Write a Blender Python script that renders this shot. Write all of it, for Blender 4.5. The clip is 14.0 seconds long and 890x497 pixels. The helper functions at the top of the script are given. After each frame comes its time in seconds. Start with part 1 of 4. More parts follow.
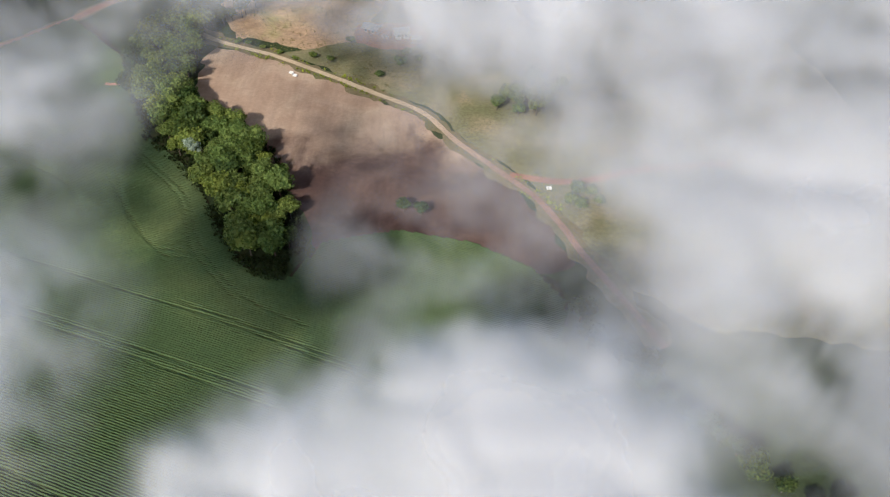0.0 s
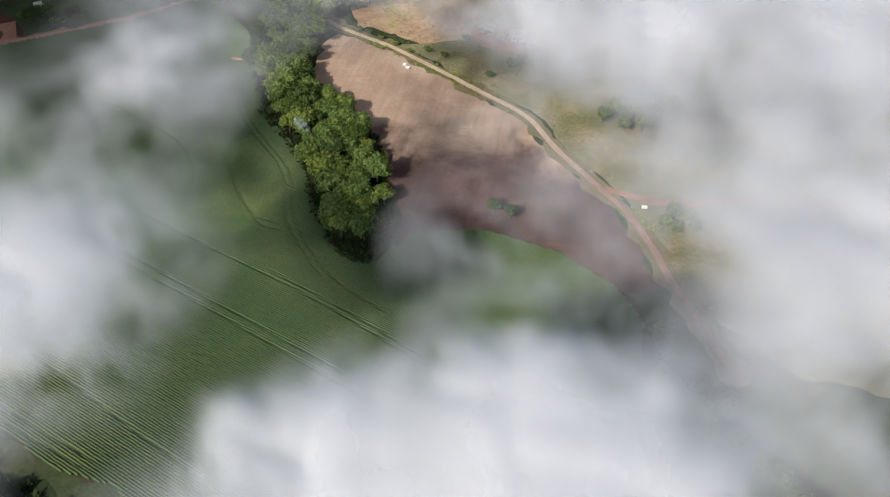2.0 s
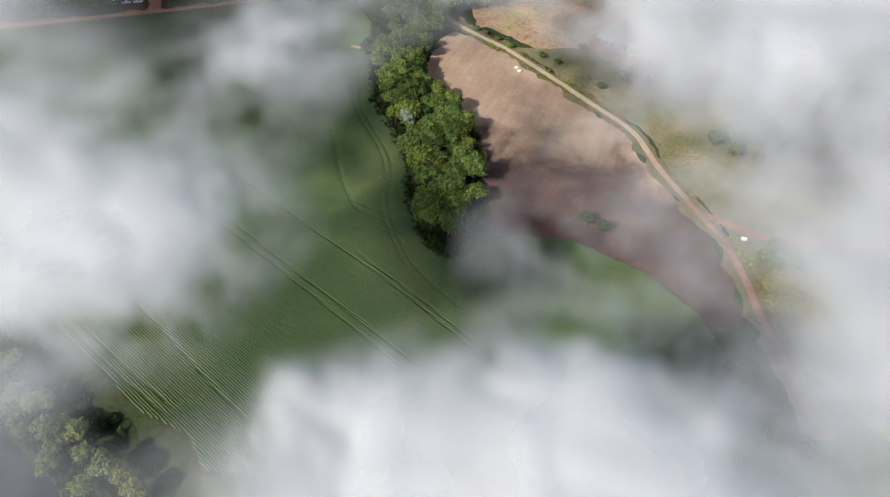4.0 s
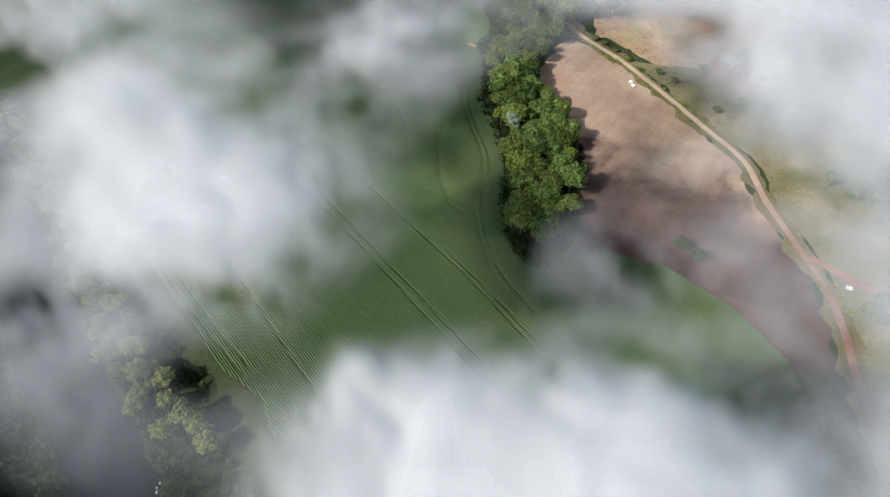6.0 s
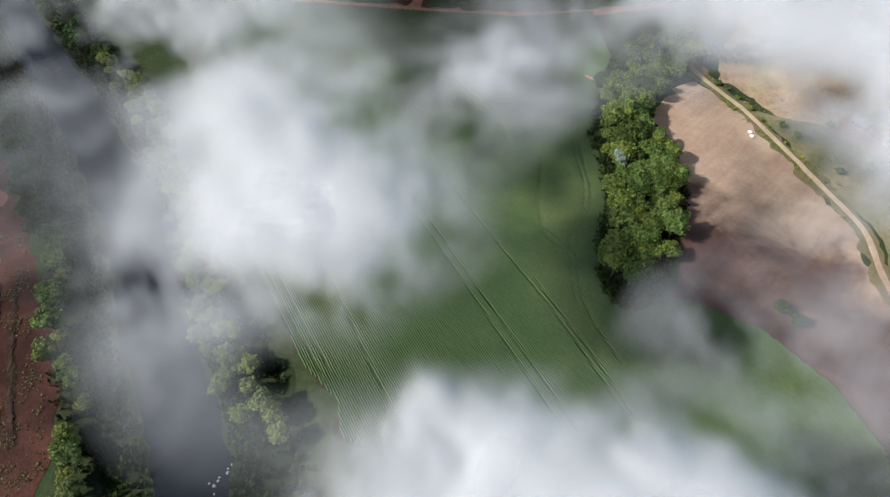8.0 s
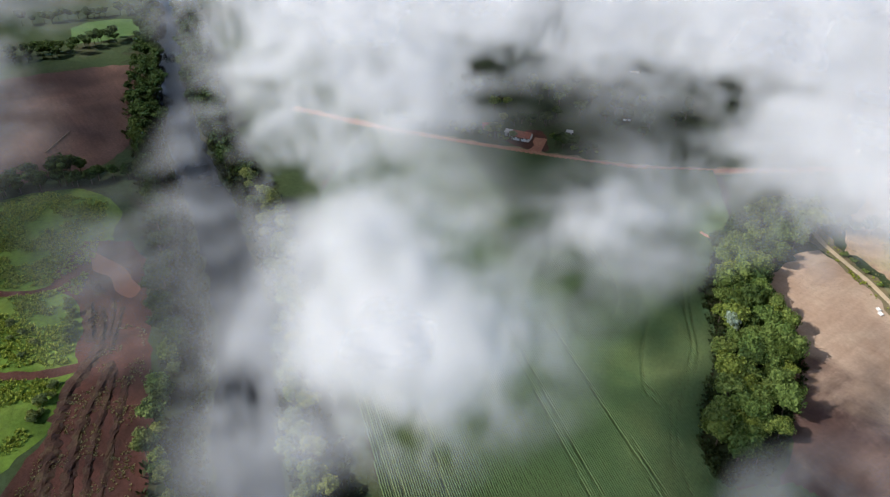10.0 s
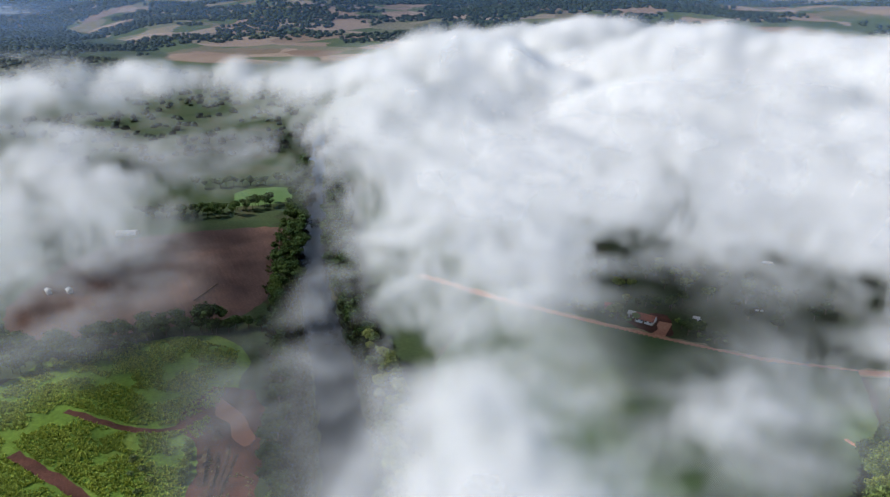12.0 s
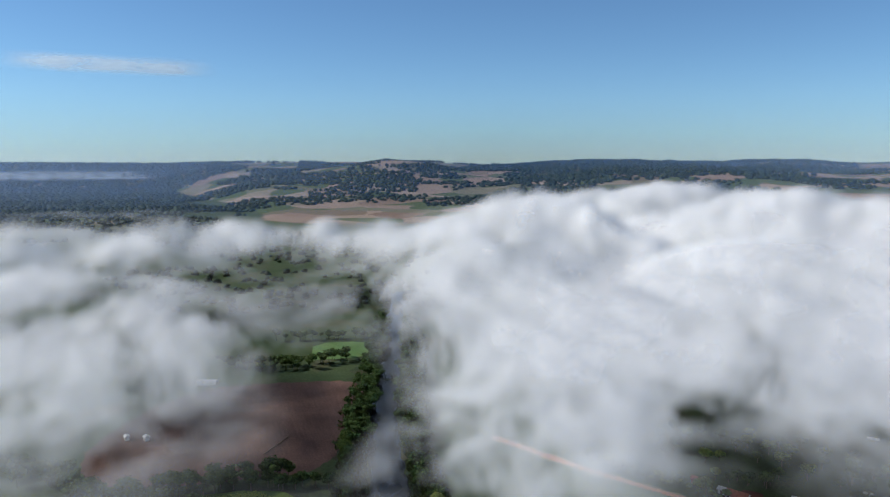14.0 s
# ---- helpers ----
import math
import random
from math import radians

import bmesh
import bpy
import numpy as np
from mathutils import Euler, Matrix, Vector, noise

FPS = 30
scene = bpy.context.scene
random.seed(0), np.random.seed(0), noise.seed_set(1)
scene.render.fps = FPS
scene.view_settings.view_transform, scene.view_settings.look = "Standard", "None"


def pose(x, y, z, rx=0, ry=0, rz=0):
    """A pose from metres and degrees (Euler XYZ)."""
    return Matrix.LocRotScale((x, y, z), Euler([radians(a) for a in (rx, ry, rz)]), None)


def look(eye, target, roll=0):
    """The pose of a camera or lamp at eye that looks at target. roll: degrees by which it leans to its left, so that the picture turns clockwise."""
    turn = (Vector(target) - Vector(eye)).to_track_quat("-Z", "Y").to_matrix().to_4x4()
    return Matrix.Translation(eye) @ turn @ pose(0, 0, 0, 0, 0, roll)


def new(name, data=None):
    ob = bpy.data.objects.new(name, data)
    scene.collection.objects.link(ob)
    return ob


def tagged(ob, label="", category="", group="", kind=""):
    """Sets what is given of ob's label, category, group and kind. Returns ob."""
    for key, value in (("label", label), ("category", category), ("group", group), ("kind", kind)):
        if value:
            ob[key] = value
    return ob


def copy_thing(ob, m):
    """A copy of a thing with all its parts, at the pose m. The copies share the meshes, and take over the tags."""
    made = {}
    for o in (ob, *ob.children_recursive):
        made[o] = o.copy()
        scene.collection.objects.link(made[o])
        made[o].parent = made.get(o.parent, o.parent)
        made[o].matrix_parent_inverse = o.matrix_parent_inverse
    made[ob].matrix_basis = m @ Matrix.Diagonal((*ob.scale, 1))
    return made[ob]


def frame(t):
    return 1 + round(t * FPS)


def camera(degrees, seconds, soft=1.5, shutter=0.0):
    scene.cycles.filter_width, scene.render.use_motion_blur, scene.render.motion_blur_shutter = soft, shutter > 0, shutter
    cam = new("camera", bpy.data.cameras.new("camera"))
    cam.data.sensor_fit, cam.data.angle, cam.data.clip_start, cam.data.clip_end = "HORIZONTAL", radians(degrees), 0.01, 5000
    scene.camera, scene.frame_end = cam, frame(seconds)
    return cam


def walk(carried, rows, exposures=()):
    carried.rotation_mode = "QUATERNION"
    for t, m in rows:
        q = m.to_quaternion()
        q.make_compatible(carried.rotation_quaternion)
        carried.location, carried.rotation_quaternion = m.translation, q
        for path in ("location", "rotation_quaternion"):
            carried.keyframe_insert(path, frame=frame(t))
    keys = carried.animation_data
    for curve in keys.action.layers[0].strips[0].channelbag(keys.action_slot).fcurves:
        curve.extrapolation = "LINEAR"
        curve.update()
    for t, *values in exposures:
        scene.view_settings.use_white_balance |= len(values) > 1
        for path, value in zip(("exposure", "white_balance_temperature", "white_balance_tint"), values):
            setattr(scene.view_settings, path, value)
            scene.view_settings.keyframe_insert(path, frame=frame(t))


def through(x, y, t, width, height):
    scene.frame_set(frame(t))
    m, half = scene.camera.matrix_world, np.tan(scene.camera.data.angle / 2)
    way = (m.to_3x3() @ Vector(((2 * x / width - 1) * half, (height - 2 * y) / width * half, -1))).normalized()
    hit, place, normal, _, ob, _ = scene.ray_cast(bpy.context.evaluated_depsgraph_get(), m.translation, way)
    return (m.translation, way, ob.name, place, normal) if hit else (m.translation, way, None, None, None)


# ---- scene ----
cam = camera(64.4, 14.0, soft=1.25)
# seconds, x, y, z, heading, pitch, roll
PATH = [
    (0.0, 0.00, -0.00, 140.00, 0.00, -45.48, 0.33),
    (0.5, 0.67, -0.24, 140.27, 2.80, -45.50, 0.14),
    (1.0, 1.37, -0.50, 140.53, 5.52, -45.49, 0.11),
    (1.5, 2.11, -0.76, 140.79, 8.16, -45.46, 0.26),
    (2.0, 2.88, -0.98, 141.01, 10.91, -45.45, 0.12),
    (2.5, 3.65, -1.14, 141.22, 13.55, -45.45, 0.24),
    (3.0, 4.39, -1.25, 141.42, 16.36, -45.41, 0.03),
    (5.5, 7.37, -0.76, 143.19, 30.02, -45.48, -0.31),
    (6.0, 7.57, -0.66, 143.63, 32.67, -45.51, -0.26),
    (6.5, 7.72, -0.55, 144.08, 35.30, -45.59, -0.19),
    (7.0, 7.83, -0.43, 144.55, 37.96, -45.66, -0.14),
    (9.5, 6.95, 0.35, 147.87, 51.09, -37.33, 0.20),
    (10.0, 7.15, 0.25, 148.14, 53.72, -33.71, 0.21),
    (10.5, 7.41, 0.16, 148.37, 56.40, -30.32, 0.05),
    (11.0, 7.72, 0.12, 148.57, 59.09, -26.87, 0.04),
    (11.5, 8.04, 0.15, 148.71, 61.77, -23.38, -0.01),
    (12.0, 8.30, 0.25, 148.78, 64.51, -19.86, -0.07),
    (12.5, 8.49, 0.41, 148.75, 67.21, -16.12, 0.02),
    (13.0, 8.62, 0.59, 148.62, 69.54, -11.66, -0.06),
    (13.5, 8.74, 0.77, 148.45, 70.52, -8.62, -0.01),
    (14.0, 8.86, 0.96, 148.25, 70.84, -7.03, -0.07),
]
walk(cam, [(t, pose(x, y, z, 90 + pitch, 0, yaw) @ pose(0, 0, 0, 0, 0, roll)) for t, x, y, z, yaw, pitch, roll in PATH],
     [(0.0, -0.12, 6750, 11), (3.0, -0.06, 6750, 10), (7.0, 0.0, 6550, 8), (10.0, 0.06, 6500, 9), (12.0, 0.0, 6350, 8), (14.0, -0.2, 6300, 8)])

# ---- light ----
SUN_AZ, SUN_EL = math.atan2(-0.40, -0.92), radians(38)
to_sun = Vector((math.sin(SUN_AZ) * math.cos(SUN_EL), math.cos(SUN_AZ) * math.cos(SUN_EL), math.sin(SUN_EL)))
world = bpy.data.worlds.new("sky")
scene.world = world
world.use_nodes = True
wn = world.node_tree
sky = wn.nodes.new("ShaderNodeTexSky")
sky.sky_type, sky.sun_disc = "NISHITA", False
sky.sun_elevation, sky.sun_rotation = SUN_EL, SUN_AZ
sky.altitude, sky.air_density, sky.dust_density, sky.ozone_density = 1500, 1.0, 0.0, 3.0
tint = wn.nodes.new("ShaderNodeMix")
tint.data_type, tint.blend_type = "RGBA", "MULTIPLY"
tint.inputs[0].default_value, tint.inputs[7].default_value = 1.0, (0.78, 0.96, 1.08, 1)
wn.links.new(sky.outputs[0], tint.inputs[6])
wn.links.new(tint.outputs[2], wn.nodes["Background"].inputs[0])
wn.nodes["Background"].inputs[1].default_value = 0.117
sun = new("sun", bpy.data.lights.new("sun", "SUN"))
sun.data.energy, sun.data.angle, sun.data.color = 5.0, radians(0.6), (1.0, 0.95, 0.88)
sun.matrix_world = look(to_sun * 1000, (0, 0, 0))
scene.view_settings.exposure = 0.0
scene.cycles.transparent_max_bounces = 64

# ---- number helpers ----
rng = np.random.default_rng(7)


def lattice(ix, iy, seed):
    h = (ix.astype(np.int64) * 374761393 + iy.astype(np.int64) * 668265263 + seed * 1442695041) & 0xFFFFFFFF
    h = ((h ^ (h >> 13)) * 1274126177) & 0xFFFFFFFF
    return ((h ^ (h >> 16)) & 0xFFFF) / 65535.0


def value_noise(x, y, seed=0):
    ix, iy = np.floor(x), np.floor(y)
    fx, fy = x - ix, y - iy
    fx, fy = fx * fx * (3 - 2 * fx), fy * fy * (3 - 2 * fy)
    a, b = lattice(ix, iy, seed), lattice(ix + 1, iy, seed)
    c, d = lattice(ix, iy + 1, seed), lattice(ix + 1, iy + 1, seed)
    return (a * (1 - fx) + b * fx) * (1 - fy) + (c * (1 - fx) + d * fx) * fy


def fbm(x, y, octaves=4, seed=0):
    total, amp, norm = 0.0, 1.0, 0.0
    for k in range(octaves):
        total = total + amp * value_noise(x * 2 ** k + 17.3 * k, y * 2 ** k - 9.1 * k, seed + k)
        norm, amp = norm + amp, amp * 0.5
    return total / norm


def smooth(a, b, v):
    s = np.clip((v - a) / (b - a), 0, 1)
    return s * s * (3 - 2 * s)


def inside(poly, x, y):
    res = np.zeros(np.shape(x), bool)
    for (x0, y0), (x1, y1) in zip(poly, poly[1:] + poly[:1]):
        res ^= ((y0 > y) != (y1 > y)) & (x < (x1 - x0) * (y - y0) / ((y1 - y0) or 1e-9) + x0)
    return res


def curve_points(points, step):
    """A smooth line through a few points, every step metres."""
    p = [Vector((*q, 0)) for q in points]
    p = [p[0] * 2 - p[1], *p, p[-1] * 2 - p[-2]]
    res = []
    for a, b, c, d in zip(p, p[1:], p[2:], p[3:]):
        n = max(1, round((c - b).length / step))
        for i in range(n):
            s = i / n
            q = 0.5 * (2 * b + (c - a) * s + (2 * a - 5 * b + 4 * c - d) * s * s + (3 * b - a - 3 * c + d) * s ** 3)
            res.append((q.x, q.y))
    return res + [(p[-2].x, p[-2].y)]


def far_from(line, x, y):
    best = np.full(np.shape(x), 1e9)
    for (x0, y0), (x1, y1) in zip(line, line[1:]):
        dx, dy = x1 - x0, y1 - y0
        s = np.clip(((x - x0) * dx + (y - y0) * dy) / (dx * dx + dy * dy + 1e-9), 0, 1)
        best = np.minimum(best, np.hypot(x - x0 - s * dx, y - y0 - s * dy))
    return best


def terrain(x, y):
    """Height of the land: a flat valley, low ridges and a broad hill beyond it."""
    r = np.hypot(x, y)
    az = np.degrees(np.arctan2(-x, y))
    lump = fbm(x / 900, y / 900, 4, 3)
    plain_w = smooth(84, 94, az)
    base = smooth(1700 + 1850 * plain_w, 4300 + 300 * plain_w, r) * 128
    lumps = (lump - 0.5) * 110 * smooth(1600, 2600, r) * (1 - 0.75 * plain_w)
    hill = 62 * np.exp(-((az - 76) / 6.5) ** 2 - ((r - 3300) / 650) ** 2)
    east = 26 * np.exp(-((az - 50) / 14) ** 2 - ((r - 3000) / 500) ** 2)
    return np.minimum(base + lumps + hill + east, 150 + 26 * np.exp(-((az - 76) / 5) ** 2) + 6 * lump)


# ---- materials ----
def tree_of(name):
    m = bpy.data.materials.new(name)
    m.use_nodes = True
    return m, m.node_tree, m.node_tree.nodes["Principled BSDF"]


def node(nt, kind, **values):
    n = nt.nodes.new(kind)
    for key, value in values.items():
        n.inputs[key.replace("_", " ")].default_value = value
    return n


def ramp(nt, fac, stops):
    n = nt.nodes.new("ShaderNodeValToRGB")
    while len(n.color_ramp.elements) < len(stops):
        n.color_ramp.elements.new(0.5)
    for e, (at, c) in zip(n.color_ramp.elements, stops):
        e.position, e.color = at, (*c, 1)
    nt.links.new(fac, n.inputs[0])
    return n.outputs[0]


def mix(nt, kind, fac, a, b):
    n = nt.nodes.new("ShaderNodeMix")
    n.data_type, n.blend_type = "RGBA", kind
    for value, socket in ((fac, n.inputs[0]), (a, n.inputs[6]), (b, n.inputs[7])):
        if isinstance(value, (int, float)):
            socket.default_value = value
        elif isinstance(value, tuple):
            socket.default_value = (*value, 1)
        else:
            nt.links.new(value, socket)
    return n.outputs[2]


def noise_out(nt, scale, detail=5.0, rough=0.55, distortion=0.0, stretch=None, angle=0.0):
    geo = nt.nodes.new("ShaderNodeNewGeometry")
    at = geo.outputs["Position"]
    if stretch:
        mp = nt.nodes.new("ShaderNodeMapping")
        mp.inputs["Rotation"].default_value = (0, 0, angle)
        mp.inputs["Scale"].default_value = stretch
        nt.links.new(at, mp.inputs[0])
        at = mp.outputs[0]
    n = node(nt, "ShaderNodeTexNoise", Scale=scale, Detail=detail, Roughness=rough, Distortion=distortion)
    nt.links.new(at, n.inputs["Vector"])
    return n.outputs[0]


def bump(nt, bsdf, height, strength, distance):
    b = node(nt, "ShaderNodeBump", Strength=strength, Distance=distance)
    nt.links.new(height, b.inputs["Height"])
    nt.links.new(b.outputs[0], bsdf.inputs["Normal"])


def earth(name, low, mid, high, big=0.03, small=0.9, rough=0.95, relief=0.5, streak=None, angle=0.0):
    """Soil, grass or gravel: three tones on a broad noise, broken up by a fine one."""
    m, nt, b = tree_of(name)
    broad = ramp(nt, noise_out(nt, big, 6, 0.6, 0.4), ((0.3, low), (0.5, mid), (0.72, high)))
    fine = noise_out(nt, small, 6, 0.7)
    col = mix(nt, "OVERLAY", 0.7, broad, ramp(nt, fine, ((0.25, (0.25, 0.25, 0.25)), (0.75, (0.75, 0.75, 0.75)))))
    if streak:
        lines = noise_out(nt, 1.0, 4, 0.6, 0.0, streak, angle)
        col = mix(nt, "OVERLAY", 0.3, col, ramp(nt, lines, ((0.3, (0.3, 0.3, 0.3)), (0.7, (0.7, 0.7, 0.7)))))
    nt.links.new(col, b.inputs["Base Color"])
    b.inputs["Roughness"].default_value = rough
    b.inputs["Specular IOR Level"].default_value = 0.15
    bump(nt, b, fine, relief, 0.3)
    return m


def plain(name, colour, rough=0.7, vary=0.25, scale=1.5, metal=0.0):
    m, nt, b = tree_of(name)
    n = noise_out(nt, scale, 6, 0.65)
    dark = tuple(c * (1 - vary) for c in colour)
    light = tuple(min(1, c * (1 + vary)) for c in colour)
    nt.links.new(ramp(nt, n, ((0.3, dark), (0.7, light))), b.inputs["Base Color"])
    b.inputs["Roughness"].default_value, b.inputs["Metallic"].default_value = rough, metal
    bump(nt, b, n, 0.3, 0.02)
    return m


def foliage(name, low, high, dry=(0.14, 0.12, 0.04), dry_part=0.0):
    """Leaves: each tree its own tone, each leaf a little lighter or darker."""
    m, nt, b = tree_of(name)
    info, geo = nt.nodes.new("ShaderNodeObjectInfo"), nt.nodes.new("ShaderNodeNewGeometry")
    leaf = ramp(nt, geo.outputs["Random Per Island"], ((0.0, low), (1.0, high)))
    own = ramp(nt, info.outputs["Random"], ((0.0, (0.36, 0.42, 0.40)), (0.5, (0.5, 0.5, 0.5)), (1.0, (0.66, 0.60, 0.42))))
    col = mix(nt, "OVERLAY", 0.9, leaf, own)
    if dry_part:
        spots = ramp(nt, noise_out(nt, 0.35, 3), ((1 - dry_part - 0.1, (0, 0, 0)), (1 - dry_part + 0.1, (1, 1, 1))))
        col = mix(nt, "MIX", spots, col, dry)
    nt.links.new(col, b.inputs["Base Color"])
    b.inputs["Roughness"].default_value = 0.6
    b.inputs["Specular IOR Level"].default_value = 0.12
    trans = nt.nodes.new("ShaderNodeBsdfTranslucent")
    nt.links.new(col, trans.inputs[0])
    both = nt.nodes.new("ShaderNodeMixShader")
    both.inputs[0].default_value = 0.25
    nt.links.new(b.outputs[0], both.inputs[1])
    nt.links.new(trans.outputs[0], both.inputs[2])
    nt.links.new(both.outputs[0], nt.nodes["Material Output"].inputs[0])
    return m


def ground_material():
    """Valley grass and scrub near by; a patchwork of fields on the hills."""
    m, nt, b = tree_of("land")
    geo = nt.nodes.new("ShaderNodeNewGeometry")
    cells = node(nt, "ShaderNodeTexVoronoi", Scale=0.0075, Randomness=1.0)
    warp = node(nt, "ShaderNodeVectorMath")
    warp.operation = "ADD"
    wob = node(nt, "ShaderNodeTexNoise", Scale=0.006, Detail=3.0)
    nt.links.new(geo.outputs["Position"], wob.inputs["Vector"])
    gain = node(nt, "ShaderNodeVectorMath")
    gain.operation = "SCALE"
    gain.inputs["Scale"].default_value = 90
    nt.links.new(wob.outputs["Color"], gain.inputs[0])
    nt.links.new(geo.outputs["Position"], warp.inputs[0])
    nt.links.new(gain.outputs[0], warp.inputs[1])
    nt.links.new(warp.outputs[0], cells.inputs["Vector"])
    sep = nt.nodes.new("ShaderNodeSeparateColor")
    nt.links.new(cells.outputs["Color"], sep.inputs[0])
    fields = ramp(nt, sep.outputs[0], ((0.0, (0.06, 0.085, 0.03)), (0.3, (0.09, 0.11, 0.045)), (0.5, (0.22, 0.145, 0.105)), (0.75, (0.31, 0.23, 0.17)), (1.0, (0.07, 0.10, 0.04))))
    near = ramp(nt, noise_out(nt, 0.02, 6, 0.6, 0.5), ((0.3, (0.03, 0.05, 0.02)), (0.52, (0.05, 0.07, 0.03)), (0.75, (0.085, 0.075, 0.045))))
    split = nt.nodes.new("ShaderNodeSeparateXYZ")
    nt.links.new(geo.outputs["Position"], split.inputs[0])
    high = ramp(nt, split.outputs[2], ((0.0, (0, 0, 0)), (1.0, (1, 1, 1))))
    col = mix(nt, "MIX", high, near, fields)
    fine = noise_out(nt, 0.5, 7, 0.7)
    col = mix(nt, "OVERLAY", 0.7, col, ramp(nt, fine, ((0.25, (0.25, 0.25, 0.25)), (0.75, (0.75, 0.75, 0.75)))))
    nt.links.new(col, b.inputs["Base Color"])
    b.inputs["Roughness"].default_value = 0.95
    b.inputs["Specular IOR Level"].default_value = 0.1
    bump(nt, b, fine, 0.6, 0.5)
    return m


def vapour(name, colour=(0.975, 0.97, 0.96), tear=6.6, through=0.3):
    """Thin cloud: each level is a veil that scatters its share of the column's depth, torn into wisps by noise."""
    m = bpy.data.materials.new(name)
    m.use_nodes = True
    nt = m.node_tree
    nt.nodes.remove(nt.nodes["Principled BSDF"])
    share, column = nt.nodes.new("ShaderNodeAttribute"), nt.nodes.new("ShaderNodeAttribute")
    share.attribute_name, column.attribute_name = "share", "depth"
    grain = nt.nodes.new("ShaderNodeAttribute")
    grain.attribute_name = "grain"
    finest = nt.nodes.new("ShaderNodeAttribute")
    finest.attribute_name = "finest"
    wisps = node(nt, "ShaderNodeTexNoise", Scale=1.0, Detail=8.0, Roughness=0.58, Distortion=0.25)
    nt.links.new(grain.outputs["Vector"], wisps.inputs["Vector"])
    nt.links.new(finest.outputs["Fac"], wisps.inputs["Detail"])
    torn = wisps.outputs[0]

    def calc(kind, a, b2=None):
        n = nt.nodes.new("ShaderNodeMath")
        n.operation = kind
        for i, v in enumerate((a, b2)):
            if isinstance(v, (int, float)):
                n.inputs[i].default_value = v
            elif v is not None:
                nt.links.new(v, n.inputs[i])
        return n.outputs[0]

    depth_here = column.outputs["Fac"]
    rip = calc("MULTIPLY", calc("MULTIPLY", calc("SUBTRACT", torn, 0.5), tear), calc("MINIMUM", 1.0, calc("MULTIPLY", depth_here, 1.3)))
    tau = calc("MULTIPLY", calc("MAXIMUM", 0.0, calc("ADD", depth_here, rip)), share.outputs["Fac"])
    alpha = calc("SUBTRACT", 1.0, calc("EXPONENT", calc("MULTIPLY", tau, -1.0)))
    dif, tra, clear = (nt.nodes.new("ShaderNodeBsdf" + k) for k in ("Diffuse", "Translucent", "Transparent"))
    dif.inputs[0].default_value = tra.inputs[0].default_value = (*colour, 1)
    body, veil = nt.nodes.new("ShaderNodeMixShader"), nt.nodes.new("ShaderNodeMixShader")
    body.inputs[0].default_value = through
    nt.links.new(dif.outputs[0], body.inputs[1])
    nt.links.new(tra.outputs[0], body.inputs[2])
    nt.links.new(alpha, veil.inputs[0])
    nt.links.new(clear.outputs[0], veil.inputs[1])
    nt.links.new(body.outputs[0], veil.inputs[2])
    nt.links.new(veil.outputs[0], nt.nodes["Material Output"].inputs[0])
    return m


LAND = ground_material()
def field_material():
    """Pale stubble that turns to dark reddish ploughed soil, deepened by painted cloud shade, along a ragged line."""
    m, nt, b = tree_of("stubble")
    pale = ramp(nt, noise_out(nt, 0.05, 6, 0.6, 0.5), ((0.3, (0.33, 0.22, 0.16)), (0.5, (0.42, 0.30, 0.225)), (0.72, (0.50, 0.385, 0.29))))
    # reddish soil, with the cloud shade over this half put into the colour
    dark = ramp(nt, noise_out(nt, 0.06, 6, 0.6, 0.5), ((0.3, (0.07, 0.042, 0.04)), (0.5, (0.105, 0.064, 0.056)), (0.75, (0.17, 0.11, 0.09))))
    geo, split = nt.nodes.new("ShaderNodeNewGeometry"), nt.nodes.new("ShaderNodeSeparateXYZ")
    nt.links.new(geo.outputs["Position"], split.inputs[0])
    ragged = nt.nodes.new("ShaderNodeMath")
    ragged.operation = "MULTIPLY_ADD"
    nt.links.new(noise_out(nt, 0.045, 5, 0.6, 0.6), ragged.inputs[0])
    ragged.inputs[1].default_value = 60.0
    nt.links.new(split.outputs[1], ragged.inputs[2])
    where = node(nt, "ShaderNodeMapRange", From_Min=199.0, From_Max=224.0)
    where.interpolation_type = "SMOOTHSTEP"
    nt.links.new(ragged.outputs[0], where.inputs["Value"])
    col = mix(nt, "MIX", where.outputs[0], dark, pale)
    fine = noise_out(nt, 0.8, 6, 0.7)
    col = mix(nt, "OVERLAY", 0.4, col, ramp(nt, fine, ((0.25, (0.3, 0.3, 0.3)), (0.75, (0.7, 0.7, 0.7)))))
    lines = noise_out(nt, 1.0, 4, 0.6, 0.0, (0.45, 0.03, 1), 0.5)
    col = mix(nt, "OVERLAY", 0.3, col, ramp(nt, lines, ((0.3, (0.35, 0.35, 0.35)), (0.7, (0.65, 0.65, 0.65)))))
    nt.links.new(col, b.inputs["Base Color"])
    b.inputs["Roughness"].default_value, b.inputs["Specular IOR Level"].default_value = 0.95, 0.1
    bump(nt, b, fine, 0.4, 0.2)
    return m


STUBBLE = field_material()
PLOUGHED = earth("ploughed", (0.06, 0.036, 0.029), (0.092, 0.053, 0.042), (0.14, 0.08, 0.06), 0.03, 0.8, streak=(0.05, 0.7, 1), angle=0.2)
TAN = earth("dry_grass", (0.40, 0.27, 0.18), (0.48, 0.34, 0.22), (0.40, 0.36, 0.18), 0.05, 0.6)
RED = earth("red_soil", (0.045, 0.022, 0.016), (0.085, 0.036, 0.027), (0.13, 0.055, 0.04), 0.08, 1.2, relief=0.8)


